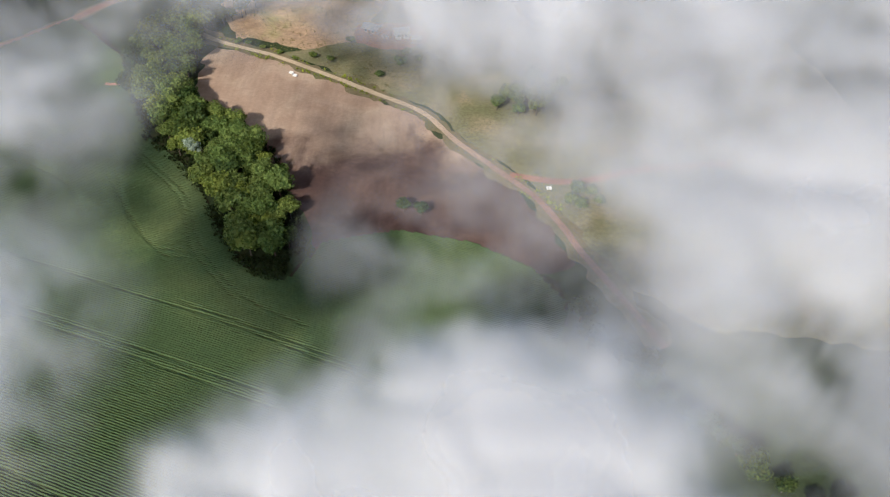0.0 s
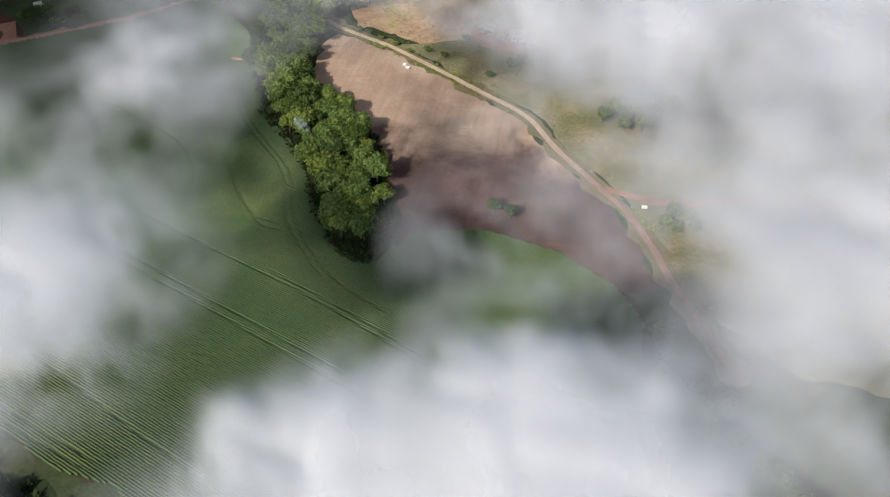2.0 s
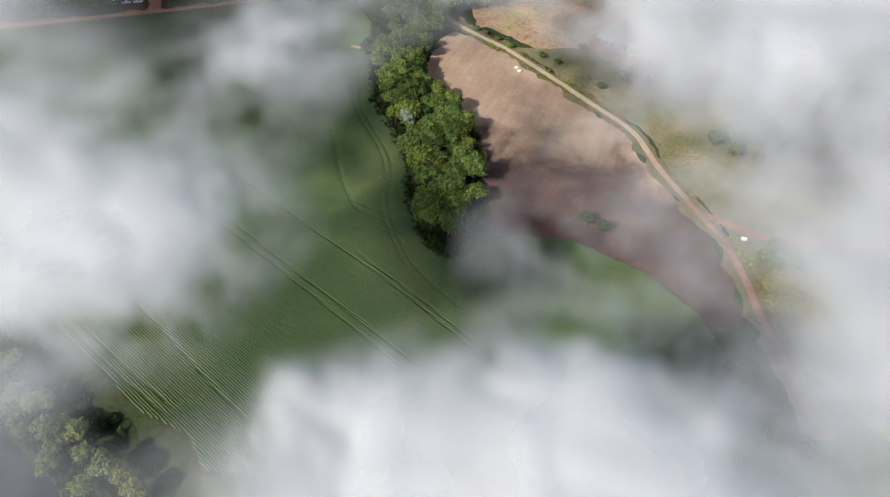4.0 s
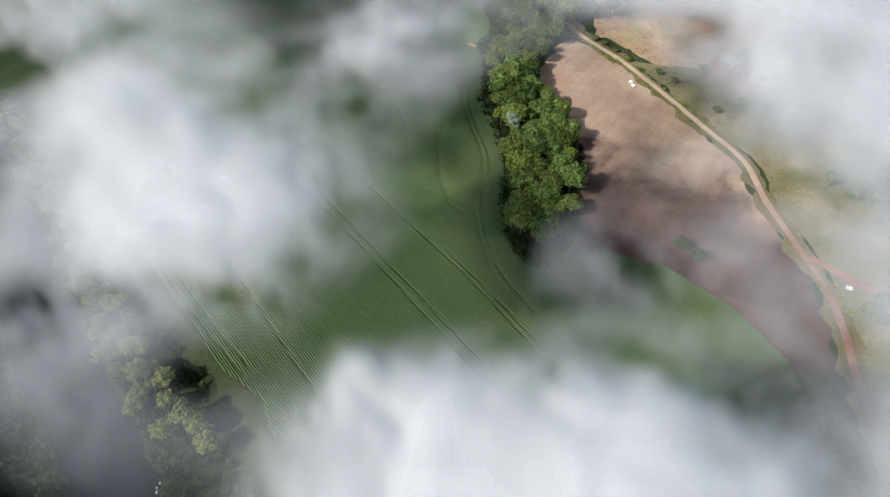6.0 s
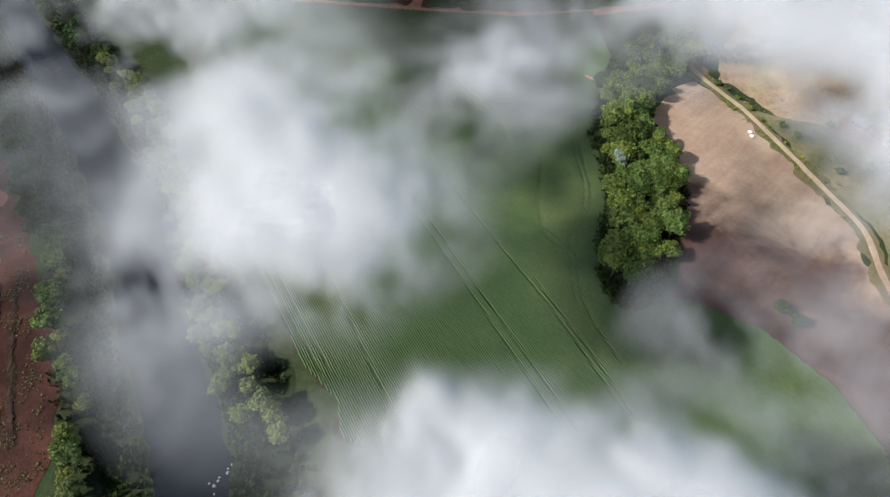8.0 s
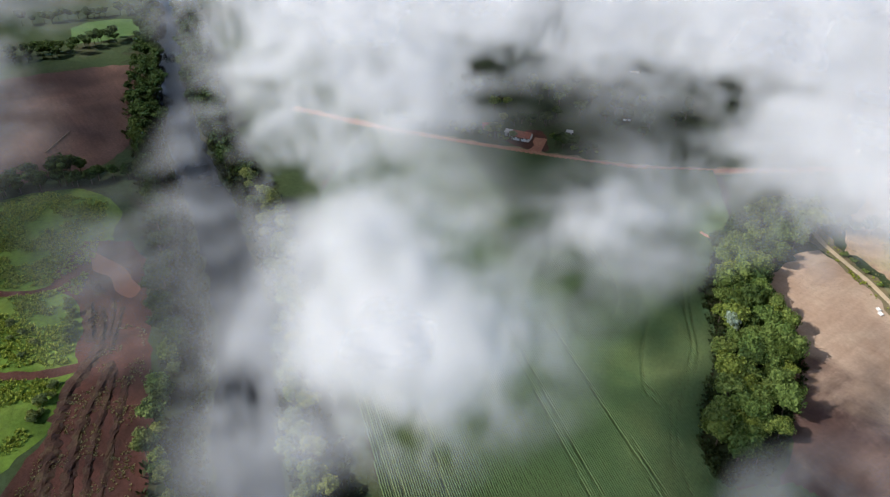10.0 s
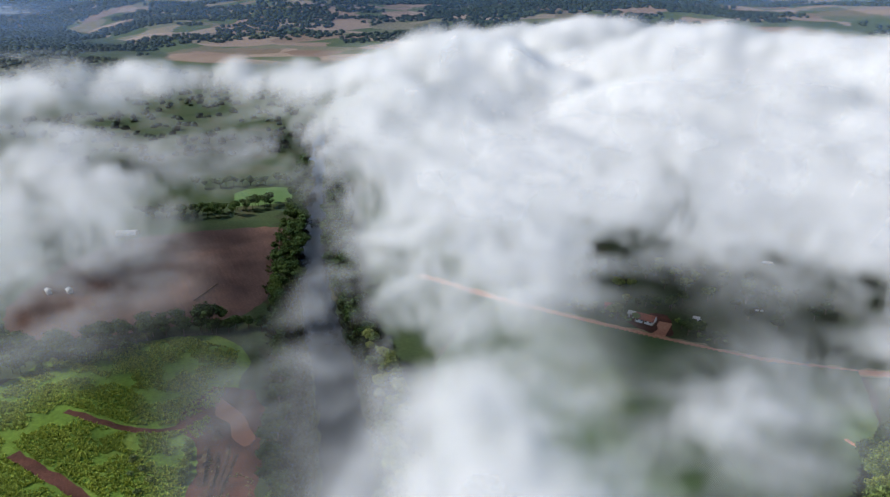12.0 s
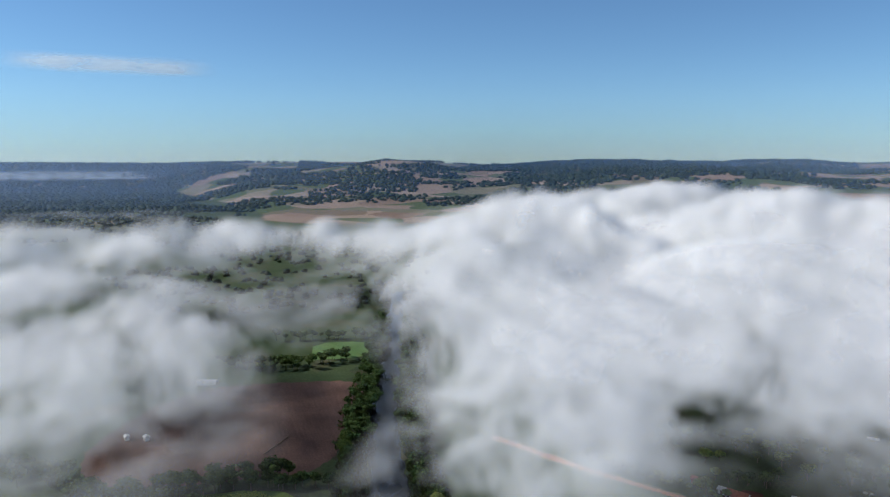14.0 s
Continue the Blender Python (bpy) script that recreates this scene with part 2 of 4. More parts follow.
def road_material():
    """Pale dirt by the farm that turns redder towards the fork, broken up by a fine grain."""
    m, nt, b = tree_of("pale_dirt")
    pale = ramp(nt, noise_out(nt, 0.08, 6, 0.6, 0.4), ((0.3, (0.44, 0.34, 0.23)), (0.5, (0.54, 0.43, 0.30)), (0.72, (0.60, 0.49, 0.36))))
    red = ramp(nt, noise_out(nt, 0.08, 6, 0.6, 0.4), ((0.3, (0.24, 0.14, 0.105)), (0.5, (0.31, 0.19, 0.15)), (0.72, (0.38, 0.25, 0.20))))
    geo, split = nt.nodes.new("ShaderNodeNewGeometry"), nt.nodes.new("ShaderNodeSeparateXYZ")
    nt.links.new(geo.outputs["Position"], split.inputs[0])
    where = node(nt, "ShaderNodeMapRange", From_Min=165.0, From_Max=215.0)
    nt.links.new(split.outputs[1], where.inputs["Value"])
    fine = noise_out(nt, 1.0, 6, 0.7)
    col = mix(nt, "OVERLAY", 0.6, mix(nt, "MIX", where.outputs[0], red, pale), ramp(nt, fine, ((0.25, (0.3, 0.3, 0.3)), (0.75, (0.7, 0.7, 0.7)))))
    nt.links.new(col, b.inputs["Base Color"])
    b.inputs["Roughness"].default_value, b.inputs["Specular IOR Level"].default_value = 0.95, 0.15
    bump(nt, b, fine, 0.5, 0.2)
    return m


ROAD_TAN = road_material()
ROAD_RED = earth("red_dirt", (0.28, 0.13, 0.09), (0.38, 0.19, 0.13), (0.46, 0.26, 0.18), 0.08, 1.0)
VERGE = earth("verge", (0.15, 0.14, 0.07), (0.21, 0.17, 0.10), (0.14, 0.15, 0.07), 0.1, 1.0)
SOIL = earth("field_soil", (0.03, 0.032, 0.014), (0.045, 0.04, 0.02), (0.08, 0.055, 0.03), 0.05, 1.0)
MEADOW = earth("meadow_grass", (0.06, 0.105, 0.016), (0.10, 0.165, 0.024), (0.15, 0.205, 0.038), 0.05, 0.5, relief=0.9)
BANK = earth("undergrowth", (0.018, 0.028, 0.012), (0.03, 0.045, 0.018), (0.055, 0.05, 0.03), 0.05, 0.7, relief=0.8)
PASTURE = earth("pasture", (0.16, 0.165, 0.085), (0.22, 0.205, 0.115), (0.33, 0.275, 0.18), 0.06, 0.9)
GREEN = earth("young_crop", (0.07, 0.13, 0.04), (0.09, 0.16, 0.05), (0.12, 0.18, 0.06), 0.05, 0.9)
SOY = earth("soy_leaves", (0.05, 0.084, 0.036), (0.07, 0.116, 0.045), (0.118, 0.15, 0.06), 0.022, 1.6, rough=0.7, relief=0.3)
LEAVES = foliage("leaves", (0.07, 0.115, 0.028), (0.25, 0.32, 0.09), dry=(0.24, 0.2, 0.07), dry_part=0.12)
LEAVES_DEEP = foliage("deep_leaves", (0.03, 0.058, 0.016), (0.09, 0.135, 0.038))
LEAVES_WILLOW = foliage("willow_leaves", (0.12, 0.16, 0.05), (0.25, 0.29, 0.11))
LEAVES_PALE = foliage("pale_leaves", (0.30, 0.34, 0.26), (0.55, 0.58, 0.48))
LEAVES_FAR = foliage("far_leaves", (0.018, 0.034, 0.02), (0.045, 0.068, 0.035))
BARK = plain("bark", (0.14, 0.11, 0.08), 0.9, 0.4, 3)
TILE_RED = plain("red_tiles", (0.26, 0.085, 0.055), 0.8, 0.35, 1.2)
SHEET_GREY = plain("grey_sheet", (0.44, 0.44, 0.43), 0.45, 0.2, 0.8)
WHITE = plain("white_paint", (0.80, 0.80, 0.78), 0.6, 0.06, 1.0)
WALL_PINK = plain("brick_wall", (0.45, 0.24, 0.18), 0.85, 0.2, 2.0)
GLASS_DARK = plain("dark_glass", (0.03, 0.035, 0.04), 0.1, 0.1, 1.0)
TIMBER = plain("timber", (0.16, 0.10, 0.06), 0.8, 0.3, 3.0)
MUD_WATER = plain("muddy_water", (0.24, 0.10, 0.06), 0.5, 0.15, 0.15)
MUD_WATER.node_tree.nodes["Principled BSDF"].inputs["Specular IOR Level"].default_value = 0.1
WATER = plain("river_water", (0.012, 0.016, 0.022), 0.15, 0.3, 0.05)
WATER.node_tree.nodes["Principled BSDF"].inputs["Specular IOR Level"].default_value = 0.1


# ---- mesh helpers ----
def mesh_of(name, verts, faces, material, smooth_faces=False):
    me = bpy.data.meshes.new(name)
    me.from_pydata(verts, [], faces)
    me.materials.append(material)
    if smooth_faces:
        me.polygons.foreach_set("use_smooth", [True] * len(me.polygons))
    me.update()
    return me


def part(name, bm, material, parent, label=""):
    me = bpy.data.meshes.new(name)
    bm.to_mesh(me)
    bm.free()
    me.materials.append(material)
    ob = new(name, me)
    ob.parent = parent
    return tagged(ob, label)


def box(x0, y0, z0, x1, y1, z1):
    bm = bmesh.new()
    bmesh.ops.create_cube(bm, size=1, matrix=Matrix.LocRotScale(((x0 + x1) / 2, (y0 + y1) / 2, (z0 + z1) / 2), None, (x1 - x0, y1 - y0, z1 - z0)))
    return bm


def grid_mesh(name, xs, ys, zs, material):
    ny, nx = zs.shape
    co = np.empty((ny * nx, 3), np.float32)
    co[:, 0], co[:, 1], co[:, 2] = xs.ravel(), ys.ravel(), zs.ravel()
    i = np.arange(ny * nx, dtype=np.int32).reshape(ny, nx)
    quads = np.stack([i[:-1, :-1], i[:-1, 1:], i[1:, 1:], i[1:, :-1]], -1).reshape(-1, 4)
    return raw_mesh(name, co, quads, material)


def raw_mesh(name, co, quads, material):
    me = bpy.data.meshes.new(name)
    me.vertices.add(len(co))
    me.vertices.foreach_set("co", np.ascontiguousarray(co, np.float32).ravel())
    me.loops.add(len(quads) * 4)
    me.loops.foreach_set("vertex_index", np.ascontiguousarray(quads, np.int32).ravel())
    me.polygons.add(len(quads))
    me.polygons.foreach_set("loop_start", np.arange(0, len(quads) * 4, 4, dtype=np.int32))
    me.polygons.foreach_set("use_smooth", np.ones(len(quads), bool))
    me.materials.append(material)
    me.update(calc_edges=True)
    return me


def patch(name, poly, z, material, label, category, wobble=1.5, step=2.5, relief=0.0):
    """A piece of land inside an outline, with a slightly ragged edge."""
    line = curve_points(poly + poly[:1], step)[:-1]
    bm = bmesh.new()
    ring = []
    for x, y in line:
        d = (float(value_noise(np.array(x / 5), np.array(y / 5), 5)) - 0.5) * 2 * wobble
        e = (float(value_noise(np.array(x / 5), np.array(y / 5), 6)) - 0.5) * 2 * wobble
        ring.append(bm.verts.new((x + d, y + e, z)))
    bm.faces.new(ring)
    bmesh.ops.triangulate(bm, faces=bm.faces[:])
    for f in bm.faces:
        if f.normal.z < 0:
            f.normal_flip()
    me = bpy.data.meshes.new(name)
    bm.to_mesh(me)
    bm.free()
    me.materials.append(material)
    return tagged(new(name, me), label, category, kind="structure")


def ribbon(name, points, width, z, material, label, category, wobble=0.25, step=2.5, crown=0.0):
    """A road, track or river along a line, its edges a little uneven."""
    line = curve_points(points, step)
    verts, faces = [], []
    for k, (x, y) in enumerate(line):
        x0, y0 = line[max(0, k - 1)]
        x1, y1 = line[min(len(line) - 1, k + 1)]
        d = Vector((x1 - x0, y1 - y0, 0)).normalized()
        n = Vector((-d.y, d.x, 0))
        w = width(k / (len(line) - 1)) if callable(width) else width
        for s in (-1, -0.4, 0.4, 1):
            off = s * w / 2 + (float(value_noise(np.array(x / 4 + s * 9), np.array(y / 4), 8)) - 0.5) * 2 * wobble * w * (abs(s) == 1)
            verts.append((x + n.x * off, y + n.y * off, z + crown * (abs(s) < 1)))
    for k in range(len(line) - 1):
        for j in range(3):
            a = k * 4 + j
            faces.append((a, a + 4, a + 5, a + 1)[::-1])
    return tagged(new(name, mesh_of(name, verts, faces, material)), label, category, kind="structure")


# ---- land ----
def warped(n, near, reach):
    s = np.linspace(-1, 1, n)
    k = math.asinh(reach / near)
    return near * np.sinh(k * s)


gx, gy = np.meshgrid(warped(420, 260, 4950), warped(420, 260, 4950))
ground = new("ground", grid_mesh("ground", gx, gy, terrain(gx, gy), LAND))
tagged(ground, "green valley land rising to hills with brown fields", "ground", kind="structure")

SOY_EDGE = [(-284, 165), (-240, 194), (-205, 218), (-175, 240), (-152, 268), (-122, 238), (-111, 214), (-96, 187), (-81, 173), (-72, 160), (-64, 144), (-54, 130),
            (-43, 125), (-34, 140), (-14, 145), (8, 140), (24, 130), (32, 118), (30, 102), (38, 88), (18, 72), (-20, 58), (-50, 52), (-70, 47), (-78, 53), (-92, 54), (-108, 60), (-150, 74), (-190, 90), (-235, 112), (-272, 148)]
patch("soy_soil", SOY_EDGE, 0.03, SOIL, "dark soil under the soy rows", "soil")
FIELD_EDGE = [(-88, 247), (-66, 237), (-45, 224.8), (-25, 212), (-10, 201), (1, 185.5), (13, 172), (24, 158.5), (30, 147.5), (34, 133), (24, 127), (8, 137), (-14, 142), (-34, 136),
              (-40, 148), (-52, 170), (-60, 186), (-72, 196), (-87, 212), (-91, 225)]
# the field's dark half is partly soil, partly cloud shade in the colour
patch("harvested_field", FIELD_EDGE, 0.05, STUBBLE, "bare harvested field, pale tan and dark reddish soil with painted cloud shade", "field", wobble=2.5)
patch("dry_field", [(-86, 257), (-60, 246.5), (-40, 249), (-30, 264), (-30, 330), (-100, 330)], 0.07, TAN, "pale dry grass field beside the road", "field", wobble=3.5)
patch("pasture", [(-62, 242), (-44, 230), (-24, 217), (-6, 206), (5, 190), (17, 176), (28, 163), (36, 148), (48, 124), (80, 108), (140, 120), (130, 260), (60, 320), (-30, 320), (-34, 264), (-44, 250)], 0.06, PASTURE, "short green pasture round the farm houses", "pasture")
patch("ploughed_field", [(-470, 10), (-449, 94), (-383, 79), (-325, 54), (-320, 24), (-331, -40), (-375, -60), (-440, -30)], 0.05, PLOUGHED, "bare reddish-brown ploughed field", "field")
patch("green_field", [(-512, 74), (-556, 88), (-552, 124), (-512, 119)], 0.05, GREEN, "small green field behind trees", "field")
patch("meadow", [(-310, -40), (-307, 22), (-282, 40), (-256, 34), (-212, 12), (-186, 5), (-160, -12), (-150, -60), (-250, -80)], 0.05, MEADOW, "bright yellow-green tall grass meadow", "meadow")
patch("red_yard", [(-256, 24), (-240, 38), (-192, 28), (-150, 15), (-112, -2), (-105, -30), (-140, -26), (-166, -5), (-187, 4), (-212, 11), (-242, 8)], 0.07, RED, "bare wet red-brown soil with ruts", "soil")
patch("farm_yard", [(-232, 211), (-222, 212), (-211, 220), (-218, 228), (-228, 234), (-234, 228)], 0.05, RED, "swept red earth yard beside the farmhouse", "yard")
patch("house_yard", [(-34, 250), (-22, 244), (-8, 250), (-10, 262), (-24, 266), (-36, 262)], 0.09, ROAD_RED, "reddish bare earth yard between the houses", "yard")

MAIN_ROAD = [(-104, 262), (-89, 250.5), (-66, 240), (-45, 227.5), (-25, 214.5), (-8, 203), (3, 187.5), (15, 173.5), (26.5, 160), (33, 148), (38, 136), (43, 126), (49, 114), (54, 104)]
ribbon("road_verge", MAIN_ROAD, 7.0, 0.075, VERGE, "grassy brown verge along the dirt road", "verge", 0.3)
ribbon("road_main", MAIN_ROAD, 2.1, 0.1, ROAD_TAN, "pale tan unpaved country road", "road", 0.08, crown=0.05)
ribbon("road_side", [(20, 170), (34, 166.7), (46.4, 168), (61, 172.5), (90, 176)], 2.6, 0.1, ROAD_RED, "narrow reddish dirt side track", "road", 0.12)
NORTH_ROAD = [(-330, 146), (-286, 168), (-260, 183), (-247, 190.5), (-223, 207), (-200, 222), (-179, 238), (-156, 262), (-140, 284), (-110, 330)]
ribbon("road_bank", NORTH_ROAD, 7.0, 0.075, VERGE, "brown bank along the red dirt road", "verge", 0.25)
ribbon("road_north", NORTH_ROAD, 4.4, 0.1, ROAD_RED, "red dirt road past the farmhouse", "road", 0.08, crown=0.05)
ribbon("farm_drive", [(-214, 214), (-217, 220), (-223, 228)], 5, 0.11, ROAD_RED, "short red earth drive to the farmhouse", "drive", 0.2)
ribbon("meadow_track", [(-240, -46), (-216, -30.5), (-197, -19), (-187, -4.5), (-184, 8), (-180, 21)], 4.2, 0.1, RED, "muddy dark brown track through the meadow", "track", 0.15)
ribbon("meadow_path", [(-262, -30), (-238, -8), (-232, 6), (-238, 20)], 3.0, 0.1, RED, "narrow muddy path to the pond", "track", 0.2)
RIVER = [(-760, 215), (-633, 172), (-515, 138), (-433, 115), (-366, 94), (-290, 78), (-240, 69), (-173, 52), (-130, 34), (-100, 24), (-80, 14), (-40, -12), (20, -60)]
ribbon("river_bank", RIVER, 52, 0.025, BANK, "dark undergrowth along the river", "bank", 0.12, step=4)
ribbon("river", RIVER, lambda s: 17, 0.04, WATER, "dark slow river between wooded banks", "river", 0.08, step=4)
ribbon("headland", [(-116, 219), (-111, 210), (-99, 187), (-83, 171), (-74, 158), (-66, 142), (-55, 128.5), (-45, 122)], 2.0, 0.09, ROAD_RED, "bare reddish strip along the forest edge", "verge", 0.3)
ribbon("field_spur", [(-104, 226), (-110, 222), (-116, 219), (-122, 219)], 1.6, 0.6, ROAD_RED, "short bare red strip at the field corner", "verge", 0.3)
patch("pond", [(-253, 22), (-240, 27), (-229, 30), (-213, 31), (-210, 27), (-217, 24), (-226, 25), (-234, 21)], 0.1, MUD_WATER, "muddy orange-brown pond", "pond", 0.8)

# ---- soy rows ----
TRAMS = [[(-130, 121), (-92, 107), (-48, 90), (-28, 82)], [(-128, 123.5), (-89.5, 108.6), (-46, 92.3), (-26, 84)], [(-120, 135), (-83.5, 121.3), (-56, 111.4), (-35.6, 102.5), (-15, 93)],
         [(-68, 117.6), (-41, 106.8), (-20, 97)], [(-104, 168), (-89, 147), (-77, 134), (-71, 133.4)], [(-102, 170), (-92, 150), (-80, 137), (-73, 136)],
         [(-112, 205), (-99, 182), (-77.4, 159), (-69, 139), (-53, 120), (-35, 110)], [(-115, 206), (-101.5, 182), (-79.5, 158.5), (-71, 138), (-55, 119)],
         [(-130, 69), (-107, 61.4), (-87, 55.7)], [(-129, 71.5), (-105.6, 63.4), (-85.8, 57.7)], [(-170, 187), (-150, 181), (-128, 172), (-114, 163), (-105, 150)],
         [(-140, 90), (-106.5, 77), (-79.6, 65.5), (-60, 58)]]


def soy_rows():
    ang = math.atan2(-0.36, 0.93)
    c, s = math.cos(ang), math.sin(ang)
    cx, cy, half_u, half_v, du, pitch = -135.0, 145.0, 190, 150, 1.3, 0.6
    u = np.arange(-half_u, half_u, du)
    v = np.arange(-half_v, half_v, pitch)
    uu, vv = np.meshgrid(u, v)
    bend = 5 * np.sin(uu / 90)
    x0, y0 = cx + uu * c - (vv + bend) * s, cy + uu * s + (vv + bend) * c
    keep = inside(SOY_EDGE, x0, y0)
    tall = 0.5 + 0.36 * (fbm(x0 / 1.4, y0 / 1.4, 2, 21) - 0.5) + 0.25 * (fbm(x0 / 25, y0 / 25, 3, 22) - 0.5)
    for line in TRAMS:
        tall = tall * (1 - 0.92 * np.exp(-(far_from(curve_points(line, 6), x0, y0) / 0.42) ** 2))
    side = 0.42 * pitch
    jit = rng.uniform(-0.06, 0.06, uu.shape)
    rows = []
    for off, lift in ((-side, 0.05), (-side * 0.45, 0.85), (side * 0.45, 1.0), (side, 0.05)):
        o = off + jit
        rows.append(np.stack([x0 - o * s, y0 + o * c, 0.03 + tall * lift], -1))
    co = np.stack(rows, 2)
    nv, nu = uu.shape
    i = np.arange(nv * nu * 4).reshape(nv, nu, 4)
    ok = keep[:, :-1] & keep[:, 1:]
    quads = np.stack([i[:, :-1, :-1], i[:, 1:, :-1], i[:, 1:, 1:], i[:, :-1, 1:]], -1)[ok].reshape(-1, 4)
    used, inv = np.unique(quads, return_inverse=True)
    return raw_mesh("soy_crop", co.reshape(-1, 3)[used], inv.reshape(-1, 4), SOY)


tagged(new("soy_crop", soy_rows()), "dense green soy crop in straight rows with wheel tracks", "crop", kind="stuff")


# ---- trees ----
def crown_mesh(name, seed, radius, height, leaf, lobes, leaves, material, low=0.35, flat=1.0):
    """A crown of leafy lobes round a stem, with gaps between them."""
    r = np.random.default_rng(seed)
    verts, faces = [], []
    for k in range(lobes):
        a, q = 2.4 * k + r.uniform(-0.4, 0.4), radius * 0.62 * math.sqrt((k + 0.3) / lobes)
        h = height * (low + (1 - low) * r.uniform(0.3, 0.78) * (1 - 0.35 * (q / radius) ** 2))
        size = radius * r.uniform(0.40, 0.58)
        centre = np.array((q * math.cos(a), q * math.sin(a), h))
        d = r.normal(size=(leaves // lobes, 3))
        d /= np.linalg.norm(d, axis=1)[:, None]
        d[:, 2] = np.where(d[:, 2] < -0.35, -d[:, 2], d[:, 2])
        bumpy = 1 + 0.22 * np.sin(d[:, 0] * 5 + k) * np.sin(d[:, 1] * 6 - k) * np.cos(d[:, 2] * 5)
        for way, grow in zip(d, bumpy):
            p = centre + way * size * grow * r.uniform(0.72, 1.06) * np.array((1, 1, 0.8 * flat))
            n = way + r.normal(size=3) * 0.45
            n /= np.linalg.norm(n)
            t = np.cross(n, r.normal(size=3))
            t /= np.linalg.norm(t) + 1e-6
            b = np.cross(n, t)
            l = leaf * r.uniform(0.6, 1.3)
            base = len(verts)
            verts += [tuple(p + t * l), tuple(p + b * l * 0.7 + n * l * 0.2), tuple(p - t * l), tuple(p - b * l * 0.7 + n * l * 0.2)]
            faces.append((base, base + 1, base + 2, base + 3))
        core = bmesh.new()
        bmesh.ops.create_icosphere(core, subdivisions=1, radius=size * 0.78)
        base = len(verts)
        verts += [tuple(np.array(v.co) * (1, 1, 0.75 * flat) + centre) for v in core.verts]
        faces += [tuple(base + v.index for v in f.verts) for f in core.faces]
        core.free()
    return mesh_of(name, verts, faces, material)


def trunk_mesh(name, seed, radius, height):
    r = random.Random(seed)
    bm = bmesh.new()

    def limb(p, q, a, b):
        d = q - p
        m = Matrix.Translation((p + q) / 2) @ d.to_track_quat("Z", "Y").to_matrix().to_4x4()
        bmesh.ops.create_cone(bm, segments=6, radius1=a, radius2=b, depth=d.length, matrix=m)

    w = height * 0.022
    top = Vector((r.uniform(-0.3, 0.3), r.uniform(-0.3, 0.3), height * 0.55))
    limb(Vector((0, 0, -0.1)), top, w * 1.3, w * 0.8)
    for k in range(5):
        a = 1.26 * k + r.uniform(-0.3, 0.3)
        limb(top * r.uniform(0.6, 1.0), Vector((math.cos(a) * radius * 0.6, math.sin(a) * radius * 0.6, height * r.uniform(0.6, 0.8))), w * 0.6, w * 0.2)
    me = bpy.data.meshes.new(name)
    bm.to_mesh(me)
    bm.free()
    me.materials.append(BARK)
    return me


def make_tree(seed, radius, height, material, label, lobes=9, leaves=700, leaf=0.42, low=0.35, name="tree", flat=1.0):
    e = new(name)
    tagged(e, label, "tree" if name != "bush" else "bush")
    for kid, me in (("trunk", trunk_mesh("trunk", seed, radius, height)), ("crown", crown_mesh("crown", seed, radius, height, leaf, lobes, leaves, material, low, flat))):
        o = new(kid, me)
        o.parent = e
    return e


KINDS = {}
placed = {}


def plant(kind, x, y, size=1.0, group=""):
    """Sets a tree of a kind on the ground; the first of a kind is built, the others are copies."""
    turn, tall = rng.uniform(0, 360), size * rng.uniform(0.92, 1.08)
    z = float(terrain(np.array(x), np.array(y)))
    which = (kind, int(rng.integers(0, 3)))
    if which not in KINDS:
        KINDS[which] = MAKERS[kind](31 * len(KINDS) + 5)
        ob = KINDS[which]
        ob.matrix_basis = pose(x, y, z, 0, 0, turn) @ Matrix.Diagonal((size, size, tall, 1))
    else:
        ob = copy_thing(KINDS[which], pose(x, y, z, 0, 0, turn))
        ob.scale = (size, size, tall)
    if group:
        ob["group"] = group
    return ob


MAKERS = {
    "forest": lambda s: make_tree(s, 4.0, 8.4, LEAVES, "leafy green forest tree with rounded crown", 10, 800, 0.4),
    "deep": lambda s: make_tree(s, 4.0, 9.0, LEAVES_DEEP, "dark green broadleaf tree", 9, 700, 0.42),
    "willow": lambda s: make_tree(s, 3.2, 8.0, LEAVES_WILLOW, "pale green willow-like tree on the river bank", 9, 650, 0.38),
    "pale": lambda s: make_tree(s, 2.7, 11.6, LEAVES_PALE, "whitish flowering tree among the forest crowns", 8, 500, 0.34),
    "bush": lambda s: make_tree(s, 2.0, 3.0, LEAVES, "rounded green bush in the pasture", 6, 320, 0.3, 0.15, "bush"),
    "shrub": lambda s: make_tree(s, 1.5, 1.8, LEAVES_WILLOW, "low yellow-green shrub in tall grass", 5, 220, 0.28, 0.1, "bush"),
}


def fill(kind_of, poly, spacing, size, group, seed):
    r = np.random.default_rng(seed)
    xs, ys = [p[0] for p in poly], [p[1] for p in poly]
    row, y = 0, min(ys)
    while y < max(ys):
        x = min(xs) + (row % 2) * spacing / 2
        while x < max(xs):
            px, py = x + r.uniform(-0.28, 0.28) * spacing, y + r.uniform(-0.28, 0.28) * spacing
            if inside(poly, np.array(px), np.array(py)):
                plant(kind_of(r, px, py), px, py, size * r.uniform(0.8, 1.18), group)
            x += spacing
        y, row = y + spacing * 0.87, row + 1


def along(kind_of, points, spacing, spread, size, group, seed):
    r = np.random.default_rng(seed)
    for x, y in curve_points(points, spacing):
        plant(kind_of(r, x, y), x + r.uniform(-spread, spread), y + r.uniform(-spread, spread), size * r.uniform(0.65, 1.2), group)


